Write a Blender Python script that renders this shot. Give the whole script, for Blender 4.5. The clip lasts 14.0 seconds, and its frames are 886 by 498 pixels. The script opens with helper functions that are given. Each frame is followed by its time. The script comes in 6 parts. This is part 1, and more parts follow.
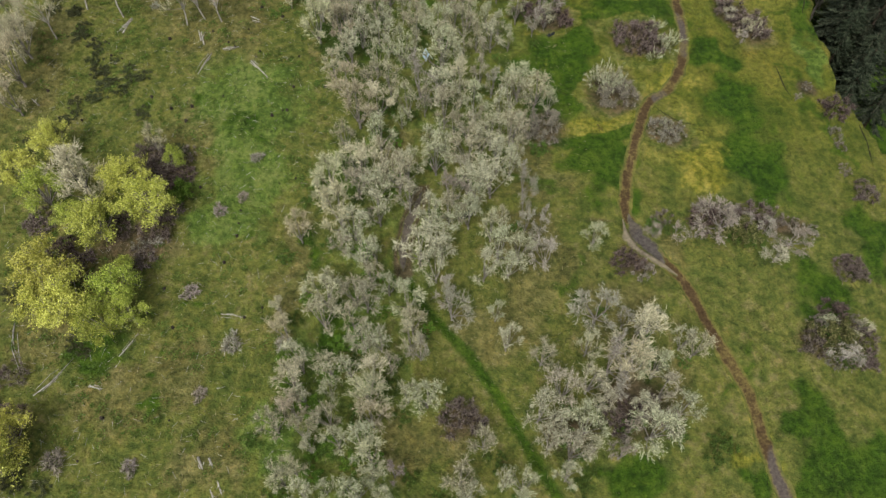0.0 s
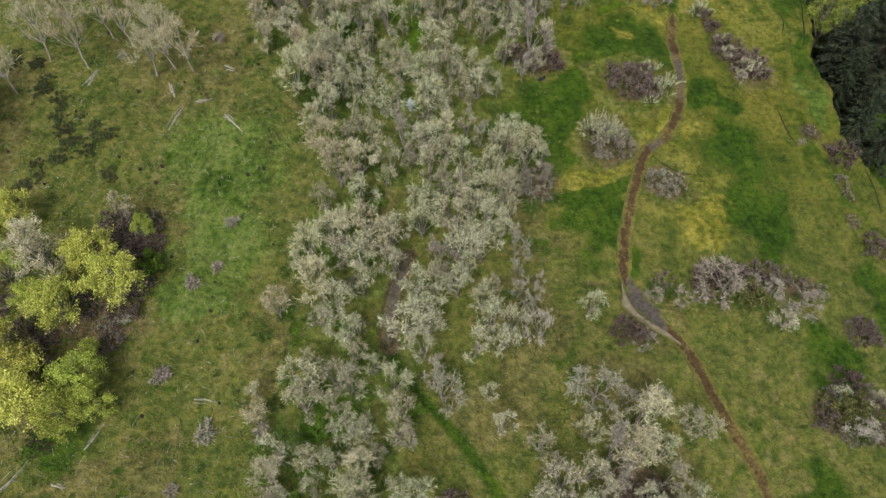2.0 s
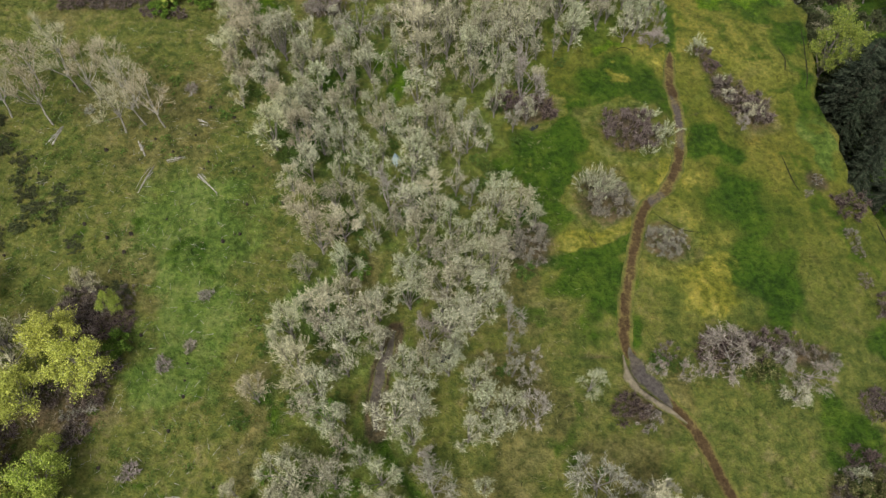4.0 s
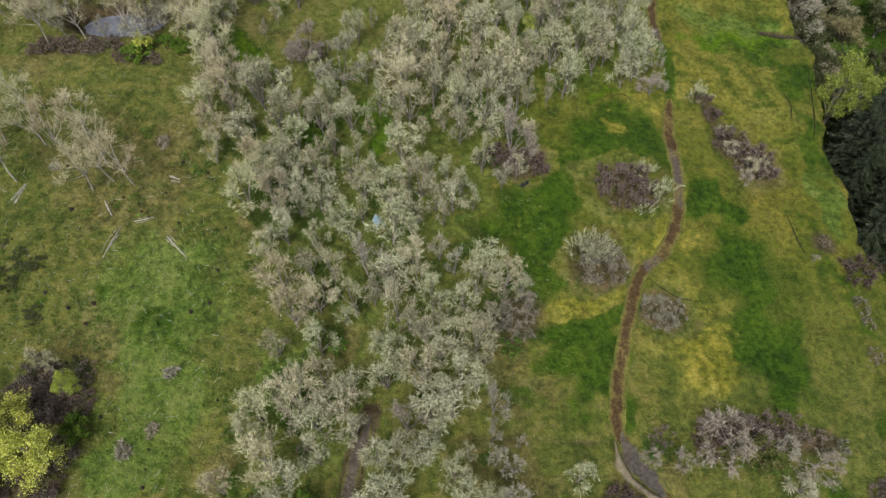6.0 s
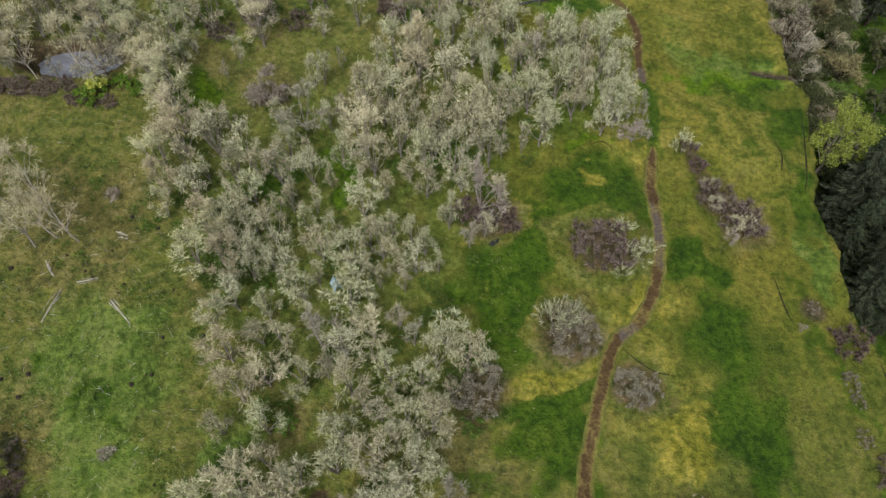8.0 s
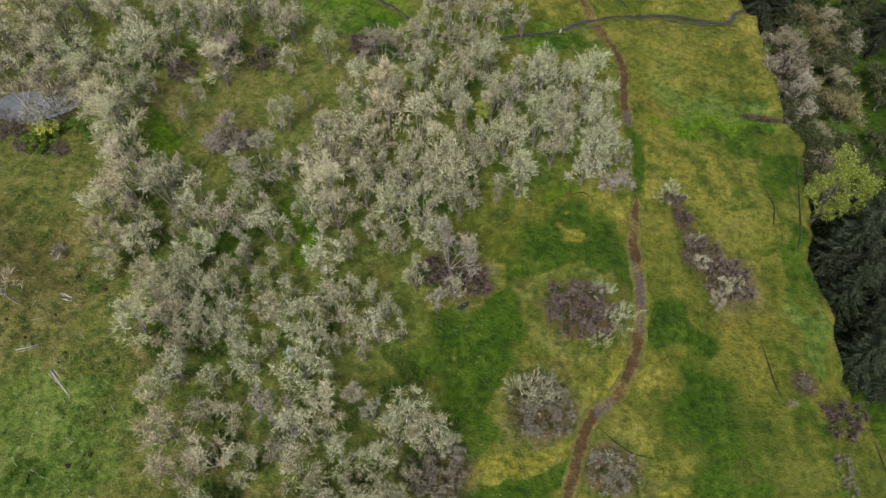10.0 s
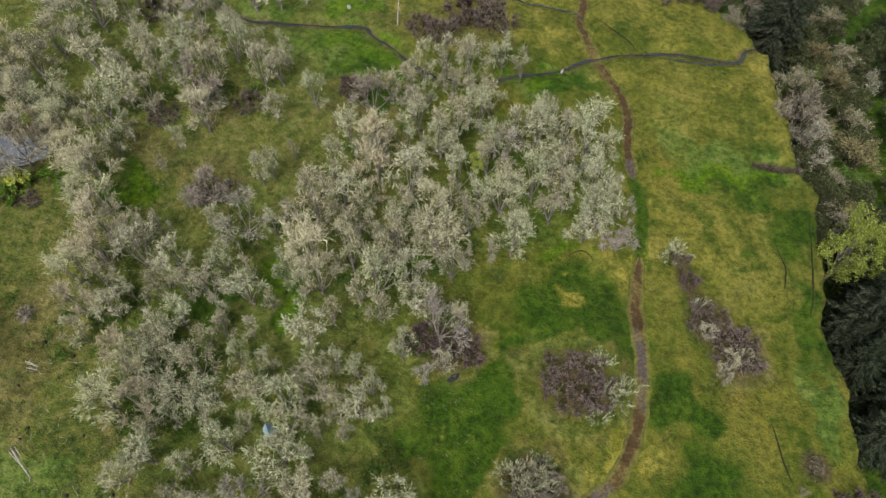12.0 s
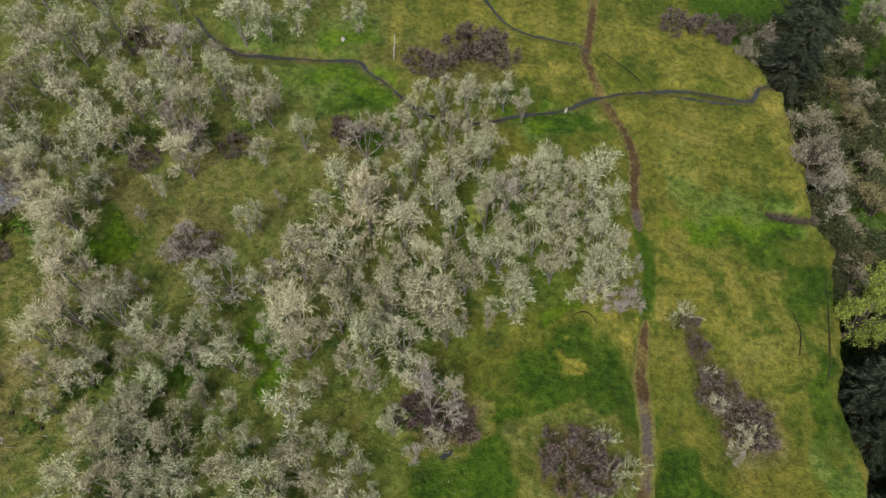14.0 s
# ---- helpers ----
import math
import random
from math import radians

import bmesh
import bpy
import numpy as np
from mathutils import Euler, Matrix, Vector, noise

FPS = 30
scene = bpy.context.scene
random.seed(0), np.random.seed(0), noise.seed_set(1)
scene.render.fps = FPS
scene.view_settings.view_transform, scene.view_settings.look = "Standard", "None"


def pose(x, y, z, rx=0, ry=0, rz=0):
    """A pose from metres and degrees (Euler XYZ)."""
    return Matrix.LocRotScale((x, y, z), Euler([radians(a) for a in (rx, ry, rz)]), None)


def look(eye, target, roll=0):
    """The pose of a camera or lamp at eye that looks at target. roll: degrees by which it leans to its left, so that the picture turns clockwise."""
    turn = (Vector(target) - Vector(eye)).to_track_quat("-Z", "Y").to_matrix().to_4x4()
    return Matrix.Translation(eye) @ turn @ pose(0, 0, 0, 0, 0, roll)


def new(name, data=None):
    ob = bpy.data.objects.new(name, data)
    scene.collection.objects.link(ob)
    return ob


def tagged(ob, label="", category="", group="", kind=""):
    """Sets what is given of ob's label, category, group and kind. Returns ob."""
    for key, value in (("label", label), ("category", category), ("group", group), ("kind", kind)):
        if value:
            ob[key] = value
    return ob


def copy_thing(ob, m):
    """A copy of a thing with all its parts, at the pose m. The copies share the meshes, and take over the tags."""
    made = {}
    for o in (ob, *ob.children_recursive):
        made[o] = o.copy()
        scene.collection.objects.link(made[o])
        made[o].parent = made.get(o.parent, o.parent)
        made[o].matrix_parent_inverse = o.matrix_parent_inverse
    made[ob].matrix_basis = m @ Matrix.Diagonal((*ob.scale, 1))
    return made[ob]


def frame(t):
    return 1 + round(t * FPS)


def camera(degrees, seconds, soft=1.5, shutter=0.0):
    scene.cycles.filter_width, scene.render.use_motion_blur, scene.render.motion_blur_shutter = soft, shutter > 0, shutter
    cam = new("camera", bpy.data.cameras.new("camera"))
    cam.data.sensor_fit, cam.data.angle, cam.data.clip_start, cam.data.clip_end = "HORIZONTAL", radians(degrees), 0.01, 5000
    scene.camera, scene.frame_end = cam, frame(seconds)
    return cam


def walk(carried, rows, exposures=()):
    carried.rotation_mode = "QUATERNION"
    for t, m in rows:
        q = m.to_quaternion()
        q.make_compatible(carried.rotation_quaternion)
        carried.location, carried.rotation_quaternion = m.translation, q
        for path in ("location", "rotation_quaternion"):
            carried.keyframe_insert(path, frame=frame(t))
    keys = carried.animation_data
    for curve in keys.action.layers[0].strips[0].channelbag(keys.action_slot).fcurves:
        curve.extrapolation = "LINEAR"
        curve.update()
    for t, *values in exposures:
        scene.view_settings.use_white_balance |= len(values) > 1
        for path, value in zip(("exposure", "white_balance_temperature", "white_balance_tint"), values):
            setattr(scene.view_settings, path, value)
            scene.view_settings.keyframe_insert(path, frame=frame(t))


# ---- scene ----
cam = camera(65.0, 14.0, soft=1.45)
METRES, EYE, TILT, LEAN, TURN = 70.0, 73.0, -57.0, 0.0, 0.0
ROWS = [
    (0.0, 0.0, 0.0, 0.0, -0.0, 0.0, 0.0),
    (0.5, 0.0018, 0.0193, 0.031, -0.03, 0.01, 0.08),
    (1.0, 0.0036, 0.039, 0.0615, -0.07, -0.01, 0.16),
    (1.5, 0.006, 0.0573, 0.0902, -0.19, -0.03, 0.38),
    (2.0, 0.0086, 0.0773, 0.1198, -0.63, 0.01, 1.04),
    (2.5, 0.0111, 0.0973, 0.1493, -1.05, -0.0, 1.64),
    (3.0, 0.013, 0.1169, 0.1788, -1.25, -0.0, 1.93),
    (5.5, 0.0487, 0.2097, 0.3298, -0.91, -0.0, 1.78),
    (6.0, 0.0646, 0.2276, 0.3589, -0.76, -0.08, 1.67),
    (6.5, 0.0821, 0.2459, 0.3877, -0.63, -0.15, 1.52),
    (7.0, 0.101, 0.265, 0.4158, -0.52, -0.21, 1.39),
    (7.5, 0.1208, 0.2846, 0.4437, -0.41, -0.25, 1.23),
    (8.0, 0.1412, 0.3042, 0.4717, -0.31, -0.3, 1.12),
    (8.5, 0.1618, 0.3242, 0.4994, -0.23, -0.32, 1.01),
    (11.0, 0.2223, 0.4185, 0.6341, 0.22, -0.57, 0.49),
    (11.5, 0.2267, 0.436, 0.6609, 0.31, -0.57, 0.31),
    (12.0, 0.2301, 0.4537, 0.6865, 0.38, -0.5, 0.15),
    (12.5, 0.2332, 0.4711, 0.714, 0.43, -0.49, -0.02),
    (13.0, 0.236, 0.4888, 0.7416, 0.47, -0.49, -0.16),
    (13.5, 0.239, 0.5065, 0.769, 0.53, -0.64, -0.31),
    (14.0, 0.2421, 0.5245, 0.7965, 0.59, -1.07, -0.42),
]
walk(cam, [(t, pose(0, 0, EYE, TILT, LEAN, TURN) @ pose(METRES * x, METRES * y, METRES * z, 90 + pitch, roll, yaw)) for t, x, y, z, yaw, pitch, roll in ROWS])

# ---- light ----
world = bpy.data.worlds.new("overcast_sky")
scene.world = world
world.use_nodes = True
wn = world.node_tree
sky = wn.nodes.new("ShaderNodeTexSky")
sky.sky_type = "NISHITA"
sky.sun_disc = False
sky.sun_elevation, sky.sun_rotation = radians(52), radians(200)
sky.air_density, sky.dust_density = 1.0, 4.0
veil = wn.nodes.new("ShaderNodeHueSaturation")
veil.inputs["Saturation"].default_value = 0.3
wn.links.new(sky.outputs[0], veil.inputs["Color"])
wn.links.new(veil.outputs[0], wn.nodes["Background"].inputs[0])
wn.nodes["Background"].inputs[1].default_value = 0.13

sun_data = bpy.data.lights.new("sun", "SUN")
sun_data.energy, sun_data.angle, sun_data.color = 2.2, radians(20), (1.0, 0.96, 0.86)
sun = new("sun", sun_data)
sun.matrix_world = look((0, 0, 60), (14, 38, 0)) 
scene.view_settings.exposure = 0.28

# ---- plan: bare trees as east, north and crown radius ----
WEST_ROW = {
    "silver": [(-13, 62.9, 1.7), (-8.3, 63, 2.1), (-7.9, 59.3, 1.5), (-8.4, 54.2, 2.1), (-5.6, 56, 2.3), (-4.3, 53.1, 1.8), (-8, 50.8, 1.6), (-10.8, 48.6, 2.1), (-12.2, 46.5, 1.7), (-9.6, 45, 2), (-8.2, 45.4, 1.4), (-8.5, 42.4, 1.2)],
    "tan": [(-13.2, 70.9, 3), (-11.4, 66.5, 2.9), (-8.8, 68, 2.3), (-14.3, 55.4, 2.3), (-10.3, 56.6, 2), (-12.6, 49.9, 2.1), (-15.3, 53.2, 1.4)]}
WEST_ROW_SOUTH = {
    "silver": [(-13.5, 39.4, 2.2), (-13.7, 36.7, 1.6), (-10.3, 39.6, 2), (-10.4, 36.7, 1.6), (-8.9, 38.8, 1.5), (-6.4, 41, 1.5), (-4.2, 38.9, 1.9), (-3.5, 36.1, 1.9), (-9, 34, 1.6), (-7.1, 33.9, 1.3), (-5.8, 31.5, 1.2), (-15.9, 31.4, 1.9), (-12.5, 30.8, 1.6), (-12.3, 28.3, 1.6), (-10.3, 30.8, 1.2), (-15.2, 27.6, 1.4), (-17.9, 24.6, 1.6), (-14.9, 23.8, 1.1), (-12.3, 25, 1.8), (-11.2, 22.9, 1.5), (-8.7, 23, 1.8), (-7.3, 19.5, 1.5)],
    "tan": [(-3.7, 34.1, 1.3), (-7.9, 30.2, 1.9), (-16.5, 29.4, 1.6), (-18.0, 35.2, 1.2), (-17.6, 48.1, 1.2), (-19.0, 38.3, 1.0), (-16.2, 26.3, 1.2), (-8.2, 27.7, 1.7), (-7.6, 25.3, 1.5), (-7.8, 21.3, 1.8)]}
SOUTH_CORNER = {
    "mauve": [(-5.1, 19.9, 1), (-2.6, 32.8, 1.2)],
    "silver": [(-16.7, 19, 1.6), (-14.1, 22.4, 1.1), (-14.3, 17.6, 1.5), (-12.1, 18.2, 1.4), (-8.7, 17.6, 1.7), (-5.8, 17.3, 1.5), (-3.9, 28, 1.2), (-1.7, 27.4, 1.5), (1.8, 19.1, 1.8), (2.6, 17.4, 1.5), (4.4, 23, 1.4), (6.6, 19.1, 1.3), (8.3, 18.6, 1.8), (-15.6, 14.3, 1.8), (-10.1, 14.3, 2.1), (-5.1, 13.3, 1.8), (2, 13.8, 1.8)],
    "tan": [(-15.5, 20.2, 1.4)]}
MIDDLE_GROVE = {
    "mauve": [(-3.3, 72.4, 3), (6.9, 72.7, 2.8)],
    "silver": [(-5.9, 78.2, 2.5), (-4, 83.6, 3), (-0.7, 82.6, 2.6), (-0.3, 77.1, 2.5), (-7.3, 72.2, 2), (-4.9, 68, 2.1), (-0.7, 71.2, 2.4), (7.1, 81.9, 3.4), (3, 83.8, 2.6), (5.2, 74.7, 2), (10.6, 72.5, 2.4), (12.9, 70.9, 1.9), (14.7, 69.6, 1.7), (4.3, 68.4, 2.5), (0.1, 66.9, 2.3), (7.7, 68.2, 2.7), (-0.7, 62.3, 2.2), (3.4, 64.1, 2.3), (6.4, 63.3, 2.3), (9, 62.9, 1.9), (-1, 58.7, 2.2)],
    "tan": [(2.4, 73.7, 2.4)]}
MIDDLE_GROVE_SOUTH = {
    "mauve": [(1.1, 54.1, 1.5), (10.2, 52.7, 1.6)],
    "silver": [(3.4, 59.9, 2.4), (7, 58.7, 2.6), (3.6, 55.3, 2.1), (6.1, 55.3, 1.8), (8.8, 58.3, 1.6), (-9.4, 75.9, 1.9), (-13, 76.8, 2.1), (-11.8, 83.1, 2.6), (-8.5, 83.3, 2.4)],
    "tan": [(-15, 81.8, 2.6), (-18.2, 82.2, 2.4), (-15.4, 75, 1.4)]}
JUNCTION_GROVE = {
    "mauve": [(0.4, 40.4, 2), (1, 38.1, 1.5), (10.4, 50.2, 2.1), (12.1, 49.4, 1.6), (12.5, 45.1, 1.4)],
    "silver": [(-1.7, 50.7, 2.2), (-0.6, 47.7, 2), (-2.8, 45.5, 2), (-0.3, 45.6, 1.7), (-0.9, 43.1, 1.7), (3.2, 50.4, 1.7), (5.9, 48.8, 2.2), (6.8, 45.7, 2), (5, 43, 2), (8, 43.5, 1.5), (9.3, 45.8, 1.3), (6.2, 37.8, 1.1), (7.3, 34.1, 1.5), (18.8, 48.4, 1.3)]}
EAST_GROVE = {
    "mauve": [(18.1, 37.8, 1.9), (21.1, 37.2, 2.1), (24.1, 36.6, 2), (19, 22, 1), (19.3, 28.6, 1.8), (24.6, 25.2, 1.9), (18.8, 31.6, 1.7), (20.3, 24.6, 1.6)],
    "silver": [(11.2, 32.3, 2.1), (23.9, 31.2, 2), (24.1, 28.5, 2), (27.7, 34.6, 1.3), (28.9, 33.6, 1.2), (13.1, 28.5, 2.3), (16.2, 29.2, 2.2), (10.5, 26, 1.9), (12.9, 25.5, 1.9), (15.5, 24.6, 2), (17.4, 27.3, 1.9), (11.5, 23.1, 1.5), (13.7, 22, 1.5), (16.1, 22.6, 1.2), (13, 19.7, 1.5), (22.6, 24.1, 2.3), (26.4, 26.8, 2), (22, 26.2, 1.6)],
    "tan": [(16.4, 33.7, 1.4), (21.9, 34.3, 2.2), (21, 31.7, 2)]}
THICKET_TREES = {
    "mauve": [(29.9, 50.2, 1.6), (35.6, 51.2, 2.3), (41.7, 51, 2.2), (27, 50.3, 1.6), (44.8, 49.3, 1.6), (46.9, 86.9, 2), (52.3, 74.7, 1), (46.8, 33.6, 1.3), (39.5, 52.4, 1.7), (32.5, 50.1, 1.3)],
    "silver": [(42, 46.7, 1.5), (46.2, 38.2, 1.2), (50.2, 37.6, 1.1)]}
NORTH_WEST = {
    "silver": [(-21.2, 95.4, 2.4), (-20.2, 92.7, 1.9), (-18.3, 99.1, 2.4), (-14.4, 98.1, 2.6), (-15.6, 94.8, 2), (-12.9, 92, 2.3), (-15.3, 90.9, 2.3), (-15, 87.1, 2.2), (-12.2, 87.3, 2), (-13.4, 83.7, 2.2), (-9.2, 98.7, 1.4), (-10.1, 95, 2.3), (-6.5, 97.7, 1.6), (-6, 94.6, 2.3), (-9.8, 89.7, 1.9), (-8.1, 90.6, 1.5), (-5.2, 90.7, 1.6)],
    "tan": [(-26.6, 111, 2.8), (-27.3, 107.5, 2), (-24.8, 106.4, 2.6), (-23.8, 103, 2.9), (-22.6, 99, 2.9), (-24.7, 96.9, 2.4), (-23.8, 92.9, 2), (-23.4, 89.9, 1.6), (-18.2, 87.3, 1.9), (-17.4, 82.9, 1.8), (-16.7, 85.9, 1.8)]}
NORTH_WEST_LOW = {
    "mauve": [(-7.5, 104.2, 2.5), (-2.8, 106.1, 2)],
    "silver": [(-10, 86, 2.1), (-9.4, 82, 2.1), (-7.8, 83.7, 1.4), (-4, 84.2, 2.5), (-0.8, 83.8, 2.1), (0, 80.3, 2.1), (-4.2, 80.3, 1.7), (0.7, 89.8, 2.5), (3.3, 92.8, 1.1), (-4.4, 104, 1.5), (-7, 111.7, 1.7), (1.7, 85.1, 1.8), (-11.2, 88.2, 1.6)]}
NORTH_GROVE = {
    "mauve": [(13.6, 85.7, 1.8), (15.1, 91, 2.1)],
    "silver": [(2.1, 112.3, 3.1), (3.8, 107.5, 3), (0.4, 106, 2.4), (5.5, 105, 2.1), (5, 99.6, 3.2), (11.5, 110.3, 3.5), (9.5, 104, 2.5), (10.3, 101.7, 2.9), (17.5, 111.9, 3.1), (18.6, 105.2, 2.1), (15.8, 101, 2.9), (16.6, 98.6, 1.9), (12.2, 97.1, 2.8), (8.3, 96.5, 2.4), (8.5, 93.2, 2.3), (12.8, 94.3, 1.9), (21.1, 114, 2.3), (22.6, 108.4, 2.4), (23.8, 102.5, 1.8), (21.2, 101, 1), (11.2, 88.5, 1.7)],
    "tan": [(0.7, 99.5, 3.2), (1.8, 96.3, 1.9), (7.5, 112.3, 3.1), (13.9, 106.7, 2.6), (17.5, 92.4, 1)]}
NORTH_GROVE_EAST = {
    "mauve": [(36.8, 103.7, 1.8), (38.8, 108.6, 1.5), (47.7, 86.4, 1.7)],
    "silver": [(26.7, 110.8, 3.2), (28.7, 107.2, 1.8), (31.1, 114, 2.8), (33.5, 115.5, 2.4), (34.3, 110.3, 2.6), (32.6, 105, 2), (34.6, 106.3, 2.2), (46, 92.6, 1.4), (47.6, 88.6, 1.7)]}
NORTH_GROVE_TOP = {
    "silver": [(4.1, 116.8, 2.6), (7.8, 115, 2.6), (7, 119.7, 1.6), (12.4, 120.8, 2.3), (15.1, 117.1, 2.3), (16.9, 119.6, 2.1), (20.4, 122.2, 3.1), (19.1, 124.3, 2.2), (21.9, 125.4, 1.9), (21.8, 117.9, 2.3), (25.2, 119.1, 2.7), (28.8, 121.7, 3.2), (31.8, 120.3, 2), (34.9, 119, 2.8), (36.4, 117, 1.9), (10.7, 116.9, 2.1)]}
FAR_WEST_GROVE = {
    "mauve": [(-16.4, 124.1, 2.5)],
    "silver": [(-33.9, 123.2, 3.9), (-37.5, 120.8, 3.5), (-41.1, 122.9, 2.7), (-41.3, 126.1, 2.7), (-38.9, 128.4, 2.6), (-37.3, 132.8, 2.8), (-33.3, 132.1, 2.7), (-30.9, 128.6, 3.1), (-25.5, 115.4, 2.4), (-24.6, 118.1, 1.9), (-27.9, 117.2, 2), (-28.4, 121.4, 2.5), (-25.8, 123.6, 2.5), (-22.8, 122.5, 2.9), (-23.3, 129, 2.6), (-25.9, 132.5, 2), (-28, 127.6, 2.6), (-20.1, 128.1, 3.4), (-20.4, 133.9, 2.7), (-17.1, 132.9, 2.2), (-15.9, 128.3, 2.1)],
    "tan": [(-37.3, 117.5, 2.6), (-32.4, 118.2, 2.5), (-43.2, 129.8, 2.8), (-15.1, 120, 2.3), (-30.8, 114.4, 2)]}
FAR_MIDDLE_GROVE = {
    "mauve": [(5.9, 124.2, 2.4), (-3.7, 116.1, 1.5)],
    "silver": [(-13.5, 133.4, 2.2), (-10.3, 134.2, 1.7), (-9, 128.8, 2.8), (-6.7, 128.9, 2.1), (-6.6, 122.3, 2.4), (-6.7, 132.7, 2.1), (-1.7, 125, 2.6), (10.4, 127.5, 2.4), (11.4, 124.3, 1.6), (12.7, 131.6, 2.5), (15.9, 133.1, 2.5), (19.1, 130.6, 2.9), (19.2, 135.9, 2.2), (24.2, 135.1, 2.4), (26.7, 132.8, 2), (16.7, 127.5, 2), (-5.8, 112.8, 1.3), (-18.1, 116.7, 1.3), (13.5, 126.1, 1.6)]}
FAR_NORTH = {
    "mauve": [(-19.4, 139.3, 2.5), (-17.6, 134.1, 2.4)],
    "silver": [(-42.6, 142.4, 2.8), (-39.7, 142.7, 2.8), (-35.8, 142.8, 2.7), (-37.4, 136.5, 3.1), (-33.3, 138.5, 2.6), (-29.5, 138.8, 2.6), (-30.1, 144.4, 2.7), (-25.7, 143.7, 2.7), (-26.2, 134, 2.5), (-22, 134.7, 2.5), (-17.8, 142.3, 1.7), (-15.6, 139.7, 1.3), (-12.8, 144.9, 2.6), (-9.1, 145.3, 2.6), (-12.7, 135, 1.9), (-10.3, 134.7, 1.2), (-5.4, 147.1, 2.2), (3.2, 148.4, 2.6), (-35.1, 150.3, 3.3), (-23.3, 150.2, 2.7), (-14.2, 152.5, 2.7), (-41.9, 149.6, 3.4), (-4.6, 153.6, 2.7)]}
POND_TREES = {
    "mauve": [(-42.4, 112.6, 1.7), (-36.2, 113.8, 2.6), (-34.6, 116.6, 2.6), (-48.6, 113.2, 2.2)],
    "silver": [(-38.6, 123.2, 2.8), (-35.3, 121.1, 2.7), (-40.4, 121.8, 2.2), (-44.6, 122, 2.3), (-31.8, 114.8, 2.2), (-32, 118, 2.4), (-27.9, 116.3, 2.2)],
    "tan": [(-46.8, 121, 2.7), (-49.4, 118.4, 2.7), (-52.4, 120.4, 2.7), (-51.4, 115.4, 2.5), (-54.8, 116.6, 2.7), (-42.5, 122.4, 2.6), (-37.4, 121.6, 2.4), (-48, 124.6, 2.8), (-45.3, 125.8, 2.4), (-42.2, 125.9, 2.8), (-29.3, 112.8, 2.4), (-54.5, 123.3, 2.9), (-59, 118, 2.6), (-58.5, 112, 2.0)]}
FIELD_EDGE = {
    "tan": [(-45.9, 55.3, 2.3), (-44.3, 53.1, 2.0), (-59.4, 77.9, 2.9), (-59, 72.7, 2.8), (-57.9, 67.7, 1.8), (-37.6, 61.3, 1), (-61.1, 81.2, 2.9)]}
GROVE_INFILL = {
    "mauve": [(23.9, 116.9, 1.8)],
    "silver": [(3.4, 113, 1.7), (5.9, 115.8, 1.7), (12.5, 113.6, 1.7), (16.9, 116.5, 1.8), (20.4, 114.9, 1.7), (29.5, 116.4, 1.8), (11.6, 109.4, 1.5), (27.7, 120.9, 1.8), (-12.8, 95.3, 1.5), (-8.8, 92.8, 1.4)],
    "tan": [(7, 109.1, 1.5)]}
WEST_HEART = {
    "silver": [(-6.1, 87.5, 1.3), (-2.8, 86.9, 1.9), (2.9, 80.1, 1.5), (2.3, 77.4, 1.3), (4.1, 87, 1.5), (6.6, 86.1, 1.1), (5.8, 79.5, 1.2), (9.7, 82, 1.2), (-10, 72.6, 1.8), (15.6, 87.3, 1.8)]}
SOUTH_HEART = {
    "mauve": [(10.4, 56, 1.2), (13, 52, 1.1)],
    "silver": [(2.4, 70.8, 1.6), (9.4, 70.1, 1.8), (-2.5, 68.8, 1.4), (4.1, 52.7, 1.5), (0.7, 51.1, 1.6), (7.4, 51, 1.2)]}
NORTH_GAP = {
    "mauve": [(-15, 107.3, 1.8), (-12.5, 108.7, 1.7), (-14.2, 110.9, 1.5), (-19.4, 113, 1.2)],
    "silver": [(-11.2, 104.5, 1.4), (-1, 109.7, 1.6), (2.8, 105, 1.5), (-20.3, 104.2, 1.6), (-17.5, 103.5, 1.3), (37.4, 111.2, 1.9), (23.6, 111.3, 2.2), (30.1, 110.7, 1.8), (19.9, 108.4, 2.1), (16.4, 108.2, 2.1)]}
SOUTH_FRINGE = {
    "silver": [(1.4, 65.4, 1.4), (0.4, 60.9, 1.4), (4.9, 61.8, 1.5), (7.2, 60.9, 1.4), (7.9, 65.4, 1.4), (9.6, 64.7, 1.2), (9.8, 61.2, 1.2), (4.9, 58.1, 1.3), (2.7, 57.8, 1.2), (-5.7, 66.4, 1.4), (-10.8, 59.6, 1.1), (-12.7, 57.5, 1.4), (-10.7, 54.8, 1.4), (-4.5, 57.4, 1.3), (-7.6, 55.8, 1.4), (4.9, 66, 1.4), (10.9, 66.6, 1.1)]}
NORTH_FRINGE = {
    "silver": [(5.5, 102.2, 1.9), (6.2, 95.5, 1.7), (7.7, 98.3, 1.7), (9.2, 99.3, 1.7), (14.5, 102.5, 1.8), (-20, 101.5, 1.6), (-2.4, 98, 1.8), (-0.2, 95.8, 1.7), (-3.7, 94.3, 1.4), (-15.8, 96.8, 1.6), (-19, 94.9, 1.6), (-16.8, 88.9, 1.6), (-14.1, 89, 1.6), (8.2, 84.3, 1.5), (4.9, 81.9, 1.5), (-11.9, 81.1, 1.3), (-8, 80.3, 1.5), (-13.7, 79.6, 1.3), (-2.7, 102.9, 1.1)]}
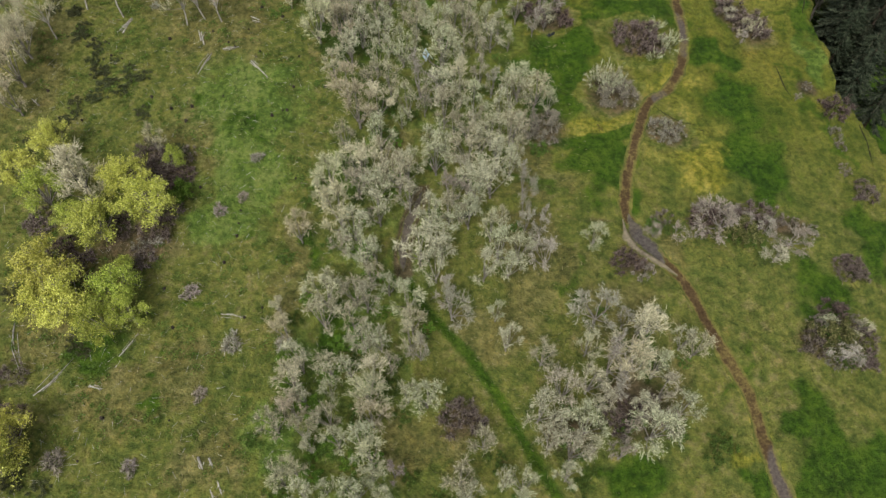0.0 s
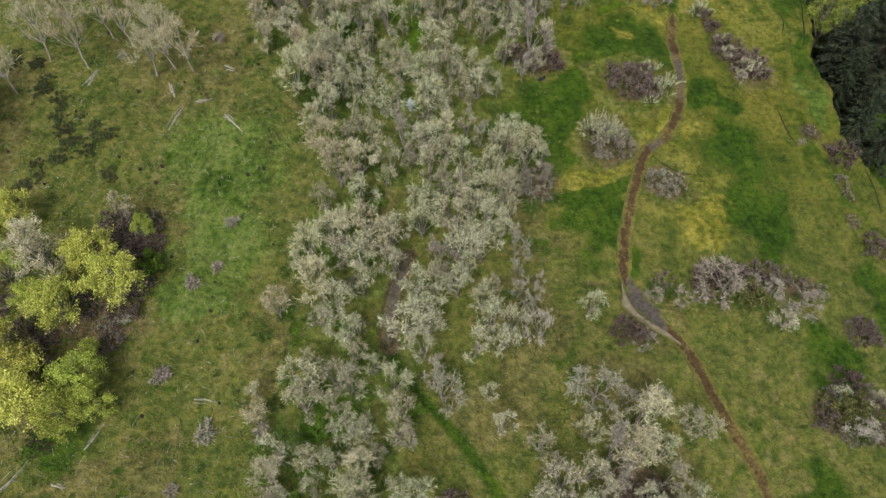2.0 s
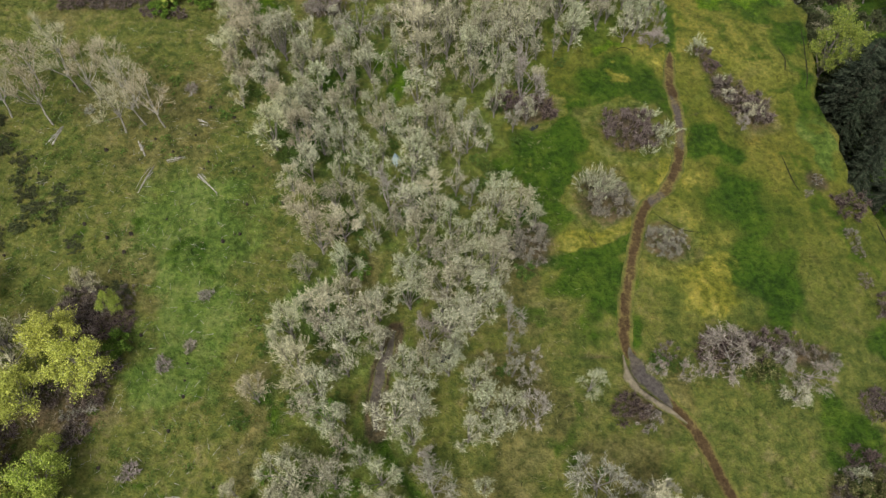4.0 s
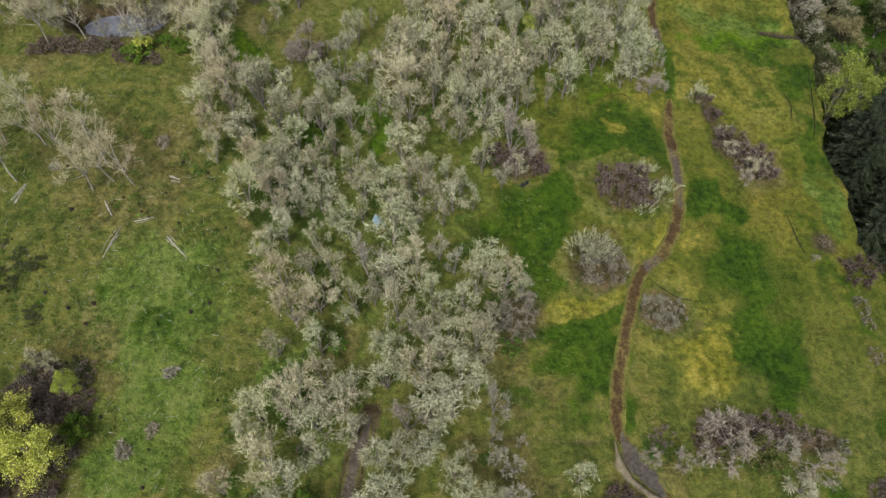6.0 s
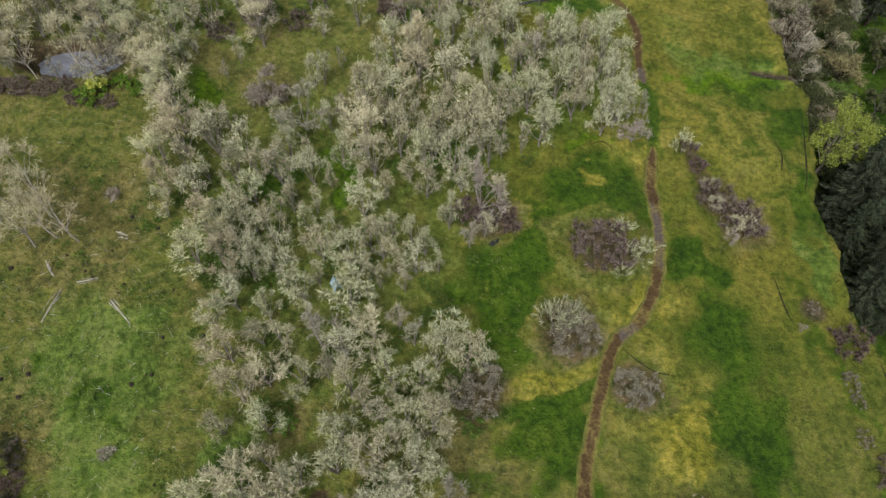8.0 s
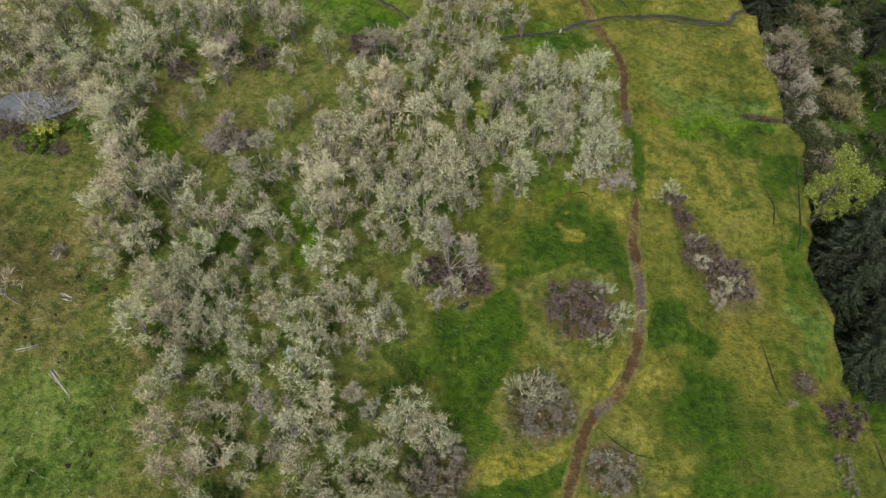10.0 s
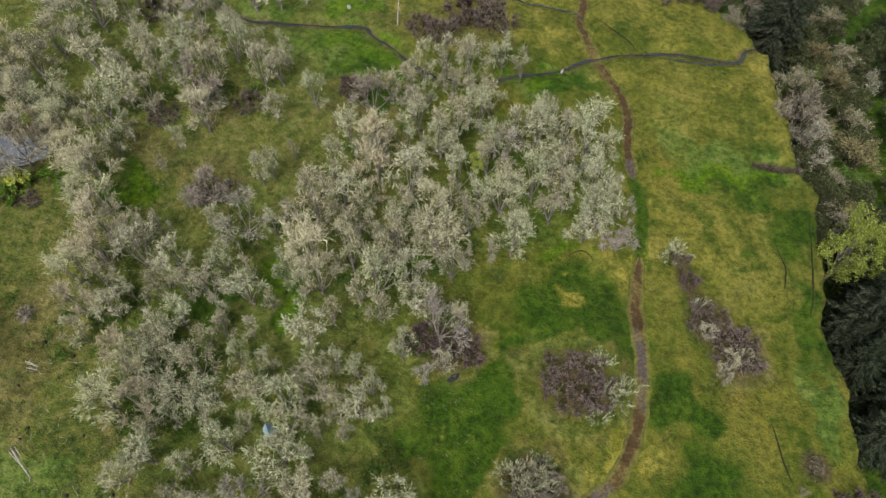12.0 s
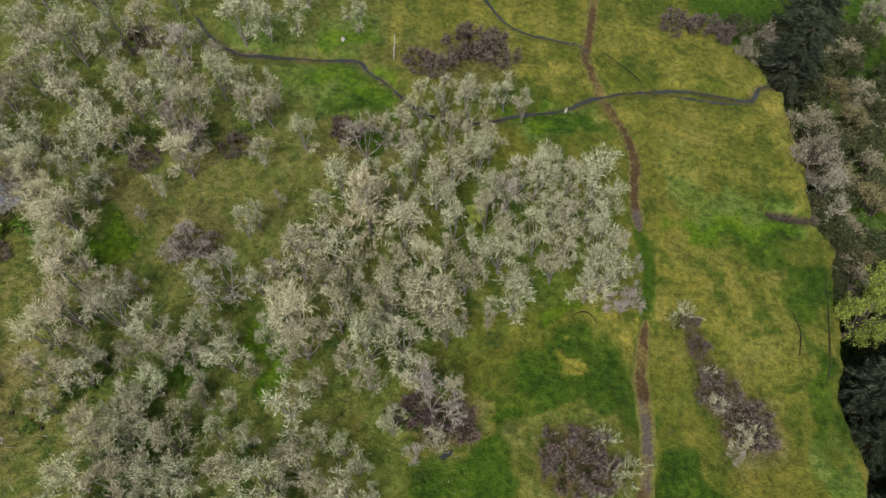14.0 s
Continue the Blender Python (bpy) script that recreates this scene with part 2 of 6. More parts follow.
TRAILSIDE = {
    "mauve": [(36.7, 107.4, 1.5), (38.2, 105.3, 1.2)],
    "silver": [(33.8, 112.7, 1.7), (7.3, 103.7, 1.4), (12.8, 104, 1.4), (24.8, 106.7, 1.3), (18.4, 100.1, 1.2), (14.9, 94.8, 1.1)]}
NORTH_HEART = {
    "silver": [(29.2, 113.1, 1.7), (27.5, 119.1, 1.9), (34, 108.6, 1.5), (30.6, 108.9, 1.4), (10.9, 107.1, 1.6), (23.7, 113.2, 1.6)]}
GROVES = (WEST_ROW, WEST_ROW_SOUTH, SOUTH_CORNER, MIDDLE_GROVE, MIDDLE_GROVE_SOUTH, JUNCTION_GROVE, EAST_GROVE, THICKET_TREES, NORTH_WEST, NORTH_WEST_LOW, NORTH_GROVE, NORTH_GROVE_EAST, NORTH_GROVE_TOP, FAR_WEST_GROVE, FAR_MIDDLE_GROVE, FAR_NORTH, POND_TREES, FIELD_EDGE, GROVE_INFILL, WEST_HEART, SOUTH_HEART, NORTH_GAP, SOUTH_FRINGE, NORTH_FRINGE, TRAILSIDE, NORTH_HEART)
# dark moss; the spot at (22.5, 64.6) paints shade below the yellow bank
MOSS_AND_SHADE_SOUTH = [(48.5, 18.5, 5.5, 4.5), (40, 18.5, 2.2, 4), (33.5, 18.2, 1.6, 2.6), (22.5, 64.6, 5, 1.6), (16.9, 78.2, 4.8, 9.1), (14.3, 71.4, 2.5, 3.5), (21.3, 61.5, 5.2, 4.8), (24, 57.9, 2.4, 4.1), (21.6, 87.1, 3.7, 8.9), (30.8, 94.5, 9, 5.9), (43, 74.2, 5.5, 5.6), (43.3, 64.6, 5.2, 5.7), (-40.7, 33.9, 3.7, 2.7), (-12.3, 36.9, 2.7, 3.1), (-15.8, 47.4, 1.8, 3.5), (44.3, 58.7, 4.3, 4.8), (46.9, 42.5, 3.2, 6.3), (24.1, 33.2, 1.4, 4), (21, 19.8, 5.3, 2.1), (44.4, 21.9, 4.5, 5.3), (41.3, 26.8, 3, 4.4), (56.2, 51.1, 2.6, 7.4)]
FIELD_TUFTS = [(-28.4, 67.2, 1.2, 1.1), (-26.3, 65.9, 1.5, 1), (-23.9, 64.8, 1.1, 1), (-22.4, 63.7, 1.1, 0.9), (-25.2, 65, 1.3, 1.1), (-29, 65.9, 1, 0.9), (-30.3, 38.1, 1.1, 0.9), (-33.2, 28.7, 1.3, 0.8), (-29, 55.5, 1.1, 0.8), (-34.3, 69.5, 1.2, 0.9), (-24.3, 48, 1.3, 0.8), (-31.6, 33.9, 1.1, 0.7), (-41.8, 68.3, 1.6, 1.2), (-27.7, 38.1, 1, 0.7), (-22.5, 29.3, 1.1, 0.7)]
MOSS_NORTH = [(18.3, 78.1, 3.9, 7.6), (33.1, 97.8, 3.7, 5.2), (32.2, 97.7, 4.6, 4.2), (19.9, 84.1, 4.1, 7), (41.7, 83.9, 3.1, 4.3), (59, 93.9, 2.7, 5.5), (-23.5, 111.3, 2.4, 4.6), (-10.2, 94.9, 2.8, 3.4), (-2.7, 95.1, 1, 4.9), (11.5, 100.2, 3.5, 3.3), (-14.6, 83.6, 4, 4.7), (55.4, 114.3, 5.1, 3.6), (60.8, 107.7, 2.5, 5.8), (5, 134.8, 4.4, 2.4), (33.8, 133.5, 6.7, 2.2), (8.5, 128.4, 4.2, 2.5), (-22.1, 111.3, 1.9, 4.5), (53.4, 116.2, 6.5, 1.9), (59.2, 110.2, 1.3, 4.2), (42.4, 109.2, 0.7, 2.7)]
LUSH = [(-28, 69.7, 9.2, 9.8), (-25.8, 59.1, 6.3, 7.4), (-27.7, 52.1, 4.5, 5.9), (-19.5, 25, 2.6, 3.6), (-14.6, 33.4, 2.7, 3), (-12.4, 59.5, 3.1, 5), (-9.1, 39.8, 2.1, 3.1), (-12.2, 35.5, 2.7, 2.3), (-17.2, 20.8, 2.6, 2.8), (55.7, 118.5, 9.6, 4.4), (48, 125.7, 3.5, 6.5), (57.8, 85, 2.2, 5.5), (3.3, 135.3, 6.6, 4.1), (33.9, 134.2, 6.7, 3), (0.3, 138.8, 7.1, 5.4), (1.8, 148.6, 5.3, 4.1), (30.5, 133.3, 7.3, 2.9), (-11.2, 147.2, 5.4, 4.2)]
YELLOW_SOUTH = [(22.1, 68.1, 6, 1.5), (36.2, 61.4, 3.5, 2.6), (34.5, 78.8, 2, 3.5), (33.7, 21.7, 2.8, 1.9), (34.5, 58.8, 3.3, 1.8), (22.6, 67.8, 4.6, 1.2), (37, 103.4, 2.4, 2.3), (29.8, 97.2, 1.6, 1.4), (36.4, 63.2, 3.4, 2.4), (33.4, 78.2, 2.2, 2.8)]
YELLOW_NORTH = [(36.9, 103.3, 2.1, 2), (29.7, 96.8, 1.8, 1.3), (27.7, 101.6, 2.1, 1.4), (48, 105.2, 5.5, 5.1), (21.6, 92.7, 1.7, 3.8), (12.4, 86, 1.6, 1.4), (14.9, 80.8, 1.6, 1.7), (64, 137.3, 2.6, 9.7), (64.1, 124.7, 2.1, 8.5), (48, 152.3, 3.8, 4.5), (51.5, 146.8, 5.6, 4.3), (57.7, 146.3, 5.3, 2.6), (65.1, 140.5, 1.7, 3.6), (30.4, 143, 5.2, 3.8), (22.3, 155, 5.6, 3.7), (8.4, 151.9, 1.8, 5.7), (60.4, 135.8, 2.7, 1.9), (64.1, 130.7, 1.6, 7.8), (44.6, 153.9, 2.9, 4.5), (38.9, 144, 2.7, 2.6), (44.8, 110.2, 3.4, 2.6), (65.7, 130.5, 2, 7.6), (52.5, 112, 1.7, 2.2)]
DRY = [(-18.3, 81, 1.3, 3.8), (-25, 118, 2.5, 3), (-52, 107.5, 4, 2), (26.2, 47.1, 4.5, 3.7), (-2.1, 23.2, 5.1, 4), (-19, 38.2, 1.9, 5.6), (-36.8, 47.1, 3.8, 4), (-29.3, 31.9, 4.2, 4), (-25.2, 21.9, 3.3, 4.4), (-46.9, 38, 4.6, 8), (-59.1, 77.4, 5.8, 13.4), (11.2, 49.6, 4.4, 4.4), (5.7, 35.7, 5.4, 4.5), (-17.9, 47.3, 2.2, 4.4), (-36.9, 28.6, 5.7, 4.2), (-44.2, 46.2, 4.7, 4.2), (-34.8, 63.6, 4.9, 5.9), (-35.7, 90.8, 12.2, 7), (-36.3, 83.9, 6.3, 4.3), (31, 86.7, 6.3, 6.3), (25, 76, 4.7, 4.9), (-30.6, 88.8, 5.2, 10.6), (-13.7, 112.6, 4.7, 4.3), (-21.1, 117.1, 4.1, 3), (-0.8, 107.5, 2.9, 3.8), (49.4, 92, 3.7, 6.2), (19.5, 144.3, 10.3, 5.1), (2.4, 124.5, 6, 2.9)]
VIVID = [(2.5, 139.5, 8, 3.2), (7, 137, 3, 2), (1.5, 147.5, 5, 2.6), (-2, 96, 1.1, 5), (-3.5, 99.5, 2, 1.6), (55, 117, 8, 2.2), (48, 116.5, 4, 1.8), (28, 134, 5.5, 1.5), (-23, 109.5, 2, 5), (12.5, 100, 4, 1.7), (30.5, 103.8, 3.5, 1.4)]
# litter under thickets; the first two spots paint shade under the east grove
LITTER_AND_SHADE = [(21.5, 28, 4.5, 4.5), (14, 25, 3.5, 3), (30.2, 86.2, 4.8, 4.5), (24.8, 74.2, 4.5, 4.3), (31.6, 67.9, 3.5, 3.3), (13.9, 67.3, 4.4, 4.4), (17.0, 89.7, 3.8, 3.0), (13.4, 90.7, 2.2, 2), (49.3, 90.5, 3.8, 3.8), (46.5, 94.3, 3, 3.4), (37.5, 53, 6, 1.8), (45, 52, 4, 1.8), (45.2, 100.5, 1.5, 3.2), (46, 97.4, 1.6, 2.2), (54.9, 77.7, 1.8, 2.2), (46, 36.5, 4, 3.4), (24.2, 46.0, 2.8, 2.0), (2.2, 26.1, 2.4, 2.4), (-38, 58.5, 4.5, 3.5), (-38.5, 47.5, 5, 3.5), (-47, 110.6, 7, 1.8), (-13.5, 109.8, 3.4, 1.8), (20.5, 146.5, 5, 2.4)]
RINGS = [(29.9, 86.2, 6.5, 6.3), (24.6, 74.4, 5.3, 5.2), (31.5, 68.0, 4.3, 4.2), (17.2, 90.2, 4.6, 3.6)]
TRAIL = [(37.3, 13.8), (36.6, 18.2), (35.8, 23), (35, 29.3), (33.5, 33.3), (31.8, 38.3), (30.2, 43.2), (28.2, 46.3), (26.5, 49.2), (24.7, 52.1), (23.9, 54.2), (24.6, 57.9), (26, 62.7), (27.8, 68.4), (30.2, 73.3), (33.1, 75.8), (36.3, 81.3), (37.8, 87.1), (38.1, 92.4), (38.4, 96.3), (39.9, 103), (41.2, 109.5), (40.9, 115.3), (40.9, 120.6), (41.8, 126.3), (41.4, 132.3), (39.5, 137.3), (37.7, 144), (37.3, 147.6), (38.8, 154.5), (40.3, 162), (41.9, 168.6)]
MUD_LANE = [(-2.7, 56.1), (-3.2, 54.8), (-4.5, 50.9), (-5, 47.6), (-4.9, 44.5)]
GREEN_LANE = [(-4.9, 44.4), (-2.7, 40.2), (-0.3, 37.4), (4.9, 30.9), (8.5, 24.5), (11.8, 18.6), (13.9, 15.3)]
DITCH = [(1.2, 54), (4.8, 53.2), (12.9, 52.8), (18.8, 52.5), (24, 52.5)]
STREAM = [(-21.2, 150.6), (-18.4, 146.5), (-15.6, 144.3), (-12.2, 143.2), (-5.8, 143.2), (0.7, 143.5), (3.5, 143.2), (4.9, 141.3), (8.3, 138.4), (10.7, 135.9), (15.5, 133.1), (21, 132.5), (26.6, 134.6), (33.1, 136.3), (37.5, 139.1), (44.5, 141), (50.7, 142.4), (56.7, 141.9), (61.9, 141.6), (64.4, 144.7), (66.8, 145)]
BRANCH = [(20.1, 161.9), (22.4, 159.3), (25.8, 154.1), (30.1, 151.9), (36.2, 150.7), (38.1, 148.3)]
RILL = [(39.5, 149.2), (41.2, 148.1), (45.9, 142.2)]
GULLY = [(59.3, 119.8), (61.7, 119.5), (65, 119.2), (66.5, 118.6)]
WET = [(26.5, 49.2, 2.3, 2.8), (36.5, 19.1, 1.4, 4.8), (31.9, 74.3, 1.4, 1.8), (37.5, 88.3, 1.4, 5.5), (40.8, 115.8, 1.3, 3.3)]
FORK = [(24.4, 53.6), (24.8, 51.5), (25.7, 49.6), (27, 48), (28, 46.3)]
RIDGE = [(23.4, 52.5), (23.6, 50), (24.5, 48.3), (26, 47), (27.8, 45.8), (29.2, 44.4)]
LEAFY_YELLOW = [(-39.6, 54.4, 2.7), (-36.0, 51.5, 2.3), (-41.8, 48.1, 2.2), (-45.7, 41.4, 2.7), (-42.2, 37.6, 2.5), (-45.6, 37.9, 2.0), (-50.3, 60.3, 1.8), (-53.3, 56.1, 1.8), (-45.5, 22.8, 2.1), (-46.8, 20.2, 2.8)]
LEAFY_LIME = [(-37.9, 39.5, 2.6), (-35.9, 37.2, 1.8), (-38.6, 35.9, 2.0), (-49.3, 52.6, 2.2), (-45.4, 49.4, 1.5), (-37.9, 43.5, 0.8), (-34.9, 59.2, 1), (20.1, 114.8, 0.9)]
RUT = [(31, 102.8), (31.8, 103.5), (32.8, 103.7), (33.6, 103.1), (34, 102.2)]
RIVERSIDE = [(70.6, 138.6), (74.5, 139.8), (78.9, 142.4), (70.9, 133.5), (68, 129.3), (75.8, 132.2), (80.9, 134.6), (68.3, 124.1), (79, 126.3), (74.7, 123.5), (71.2, 121.3), (74.5, 117.6), (69.7, 112.5), (75.2, 112.5), (77.8, 147.9), (83.8, 149.3), (85.2, 142.3), (72.6, 127.5), (78.4, 119.6), (69.9, 108.2), (72.5, 106.8), (65.3, 154.4), (68.9, 158.4), (76.2, 143.4), (83.4, 158.5)]
RIVER_LIME = (67.1, 106.3)
RIVER_GREEN = [(70, 119.6), (72.2, 118.5), (74.9, 154.2), (86.9, 148.2), (71, 106.4), (76.8, 148.3), (77.3, 138.7), (76.5, 129.9), (91.3, 154), (82.4, 156.2), (83.4, 147.2), (83.6, 142.4), (66.8, 165.9), (71.2, 152.2), (73.3, 164.5), (79.3, 154.9), (84.9, 164.6), (67.5, 156.1)]
FIRS = [(70.5, 100.7, 0.88), (70.1, 87.9, 1), (75.4, 99.2, 1.12), (66.2, 93.4, 0.94), (70, 80.2, 1.06), (65.3, 82.2, 0.88), (69.5, 99.2, 1), (70.2, 92.6, 1.12), (67.4, 86.5, 0.94), (66.2, 95.8, 1.06), (65.2, 90.3, 0.88), (74.2, 102.6, 1), (72.9, 154.8, 1.5), (77.2, 162.3, 1.5), (71.4, 150.7, 1.5)]
LOGS = [(21.9, 68.7, 22.6, 67.1, 0.06), (-28, 78.3, -25.3, 75.4, 0.16), (-32.5, 80.7, -30.3, 81.4, 0.12), (-34, 79.8, -35.3, 75.6, 0.1), (-26.3, 21.9, -24, 17.6, 0.2), (-25.1, 21.8, -23.3, 18.2, 0.17), (-45.8, 28.6, -42.2, 32.9, 0.1), (-50.4, 37.3, -48, 31.2, 0.1), (-46.9, 86.4, -48.8, 83.6, 0.1), (-29.3, 87.5, -27.9, 87, 0.1), (-39.7, 29.7, -38.3, 29.3, 0.13), (-26.4, 38.5, -23.7, 38, 0.08), (-37.3, 33.2, -35.6, 36, 0.07), (-31.2, 91.7, -30.3, 94, 0.08), (-30.9, 91.9, -30.7, 93.7, 0.07), (-47.9, 83.6, -47.1, 85.8, 0.1), (-29, 86.8, -27.9, 86.6, 0.08), (38.5, 89.1, 41.4, 89.9, 0.07)]
SNAGS = [(-35.5, 81.7, 2.2), (-36.1, 82.6, 1.6), (-56.3, 69.6, 1.5), (8.5, 143.7, 4.5)]
STUMPS = [(-40.7, 82.7), (-31.9, 82.2), (-27, 80.4), (-21.2, 79.7), (-16.9, 73.8), (-22.5, 69.4), (-31.1, 71.7), (-35.4, 67), (-42.1, 67.8), (-40.8, 70.9), (-33.6, 41.6), (-26.9, 45.2), (-23.5, 38), (-31.7, 36.7), (-30.1, 25.8), (-20.6, 86.9), (-31.7, 56.3), (-57.1, 70.1), (-55.7, 72.1), (-35, 69.5), (-37.6, 26.1), (-25.8, 48.8), (-27.4, 92.2), (-28, 89.8), (-21.2, 86.7), (-34.5, 84.3), (-29.3, 84.9)]
BRUSH = [(-30.2, 41), (-28.5, 52.5), (-24.9, 61), (-27.2, 28.7), (-33.4, 20.8), (-9.7, 52.4), (-24.5, 34.7), (-41.4, 21.3), (-35.5, 47.9), (-18.6, 34.7), (-25.9, 54.7), (-30.8, 93), (-43.9, 89)]
TARP = (-2.3, 80.1)
BOULDER = (0.9, 147.2)
STREAM_STONE = (33.4, 136.4)
POND_YELLOW = (-36.8, 110.9, 0, (1.35, 1.35, 1.5))
# low ridges; the lit slopes of the hummocks are painted yellow along them
YELLOW_LINES = [[(43, 113.4), (45.7, 110.7), (47.5, 105.3), (49.9, 100.2)],
    [(48.9, 114.2), (52.1, 110.2), (53.5, 104.1)],
    [(53, 114.5), (55.2, 111.3), (57, 104.3), (57.5, 98.5)],
    [(58.2, 109), (60.5, 104.5), (60.5, 98.6)],
    [(64.4, 136.3), (63.9, 128.6), (64, 121.7)],
    [(34.2, 72.5), (36.8, 68.3)],
    [(29.7, 64.9), (32.2, 61.1)]]
# mossy strips, and unlit hummock slopes painted in the same dark green
MOSS_AND_SHADE_LINES = [[(47.5, 112.4), (49.6, 106.9), (51.6, 101.8)],
    [(51.7, 113.5), (53.5, 107.1), (54.8, 101.2)],
    [(57.2, 110.6), (58.4, 104.3), (59.1, 97.2), (58.9, 93.2)],
    [(53.9, 94.9), (56.4, 94.4), (60.3, 94.6)],
    [(-6.5, 101.3), (-4, 98.7), (-1.8, 96.1), (-1.9, 92.3)],
    [(-25.3, 115), (-22.3, 109.5), (-21.8, 106.5)],
    [(41.8, 112.9), (41.3, 109.6), (40.2, 105.6), (39.4, 101.2)],
    [(41.3, 74), (43.6, 65.6), (47.5, 58.9)],
    [(53.8, 82.1), (54.7, 72.7), (57.2, 64.3)],
    [(32.8, 29.9), (36.9, 33.4)],
    [(16.9, 48.1), (17.2, 44.1), (15.5, 40.9)],
    [(8.9, 61.1), (13.3, 57.5), (16.2, 56.2)]]
CRACKS = [[(30.8, 72.4), (32.4, 70.9), (34.2, 69.6), (36.4, 69)], [(24.7, 52.7), (25.5, 50.4), (26.8, 48.6)],
    [(51.3, 82.3), (51.4, 78.8), (51.9, 75.6)],
    [(63.5, 109.9), (62.1, 103.3), (59.5, 95.4)],
    [(61.1, 71.4), (61.2, 67.7), (60.7, 63.5)],
    [(58, 105.5), (58.1, 102.1), (56.8, 98.5)]]
MOSS_BANK = [(16.6, 66.5), (18.1, 66.8), (21.5, 67.5), (24.7, 68.5), (27.5, 70)]
GORSE = [(-58.4, 89.2), (-56.1, 86.8), (-54.3, 84.5), (-52.9, 82.5), (-51.5, 79.9), (-50.1, 77.7), (-48.5, 76.1), (-47, 74.6), (-47, 72.8), (-45.2, 75.4), (-43.8, 74.6), (-49, 71.4), (-50.4, 69.3), (-51.6, 67.3), (-52.2, 65.6), (-53.9, 63.4), (-55.5, 61.3), (-56.5, 58.4), (-52.8, 42.9), (-51.6, 40), (-40.4, 33.6), (-41.9, 33.2), (-45.7, 18.9), (-43.5, 18.7), (-45.1, 20.1), (-41.7, 68.5), (-34.3, 61.9)]
GREEN_EXTRA = [(11.8, 68.9), (16.4, 93.8), (15.6, 94.2), (11.0, 90.8), (31.5, 23.2), (30.5, 24), (29.4, 22.2), (38.2, 49.6), (36.9, 50.7), (40, 49.3), (27.1, 51.6), (29.3, 51.3), (48.4, 35.4), (46.2, 34.6), (47.8, 33.6), (46.7, 36.9), (-10.9, 127), (-14.9, 124.8), (-14, 127.8), (10.8, 101.8), (-12.2, 80.9), (-15.6, 80.2), (-17.5, 80.8), (9.5, 79.6), (10.1, 78), (11, 77.1), (9.5, 77.1), (8.4, 75.6), (-13.4, 89.8), (-7.8, 69.5), (-7, 70.9), (11.1, 68.7), (-7.7, 70.8), (-8.7, 71.2), (-6.9, 65.6), (-7.8, 64.9), (-9.1, 68.8), (-4.4, 68.5), (-11.8, 55.2), (13.3, 63.1), (-9.3, 58.5), (-12.9, 59.7), (-22.6, 92.1), (-16.3, 81.8), (-14.3, 81.5), (12, 96.1), (-20.3, 93.2), (-22.3, 91.7), (-16.7, 80.7), (-10.3, 81.2), (-14.8, 91.3), (-19.2, 94.4), (-8.9, 92.9)]
BROWN_EXTRA = [(58.2, 73.4), (56.4, 68.4), (50.6, 36.3), (49.6, 38.6), (47.6, 39.6), (45, 38.4), (44, 35.6), (46.4, 33.4), (49.4, 33.6), (36.2, 54.4), (40.5, 53.2), (45.6, 52.5), (-39.1, 61.2), (-36.1, 59.6), (-46.9, 46.7), (-37.4, 47.4), (-35.6, 49), (-50.8, 51.1), (51.4, 46.4), (55.8, 61.8), (57.4, 58.1), (-34.1, 60.9)]
PUDDLES = [(3, 52.7, 1, 0.6, 0.3), (16.7, 86.6, 0.7, 0.4, 0.5)]


# ---- materials ----
def node_material(name, rough=0.9):
    m = bpy.data.materials.new(name)
    m.use_nodes = True
    nt = m.node_tree
    b = nt.nodes["Principled BSDF"]
    b.inputs["Roughness"].default_value = rough
    b.inputs["Specular IOR Level"].default_value = 0.2
    return m, nt, b


def noise_node(nt, scale, detail=3.0, rough=0.55, vector=None):
    n = nt.nodes.new("ShaderNodeTexNoise")
    n.inputs["Scale"].default_value, n.inputs["Detail"].default_value, n.inputs["Roughness"].default_value = scale, detail, rough
    if vector:
        nt.links.new(vector, n.inputs["Vector"])
    return n.outputs["Fac"]


def ramp(nt, fac, stops):
    r = nt.nodes.new("ShaderNodeValToRGB")
    while len(r.color_ramp.elements) < len(stops):
        r.color_ramp.elements.new(0.5)
    for e, (pos, col) in zip(r.color_ramp.elements, stops):
        e.position, e.color = pos, (*col, 1)
    nt.links.new(fac, r.inputs[0])
    return r.outputs[0]


def mix(nt, fac, a, b, blend="MIX"):
    m = nt.nodes.new("ShaderNodeMix")
    m.data_type, m.blend_type = "RGBA", blend
    for value, slot in ((fac, 0), (a, 6), (b, 7)):
        if isinstance(value, (int, float)):
            m.inputs[slot].default_value = value
        elif isinstance(value, tuple):
            m.inputs[slot].default_value = (*value, 1)
        else:
            nt.links.new(value, m.inputs[slot])
    return m.outputs[2]


def calc(nt, op, a, b=0.0):
    m = nt.nodes.new("ShaderNodeMath")
    m.operation = op
    for value, slot in ((a, 0), (b, 1)):
        if isinstance(value, (int, float)):
            m.inputs[slot].default_value = value
        else:
            nt.links.new(value, m.inputs[slot])
    return m.outputs[0]


def bump(nt, b, height, strength, distance):
    n = nt.nodes.new("ShaderNodeBump")
    n.inputs["Strength"].default_value, n.inputs["Distance"].default_value = strength, distance
    nt.links.new(height, n.inputs["Height"])
    nt.links.new(n.outputs[0], b.inputs["Normal"])


def position(nt):
    return nt.nodes.new("ShaderNodeNewGeometry").outputs["Position"]


def attribute(nt, name):
    a = nt.nodes.new("ShaderNodeAttribute")
    a.attribute_name = name
    return a.outputs["Fac"]


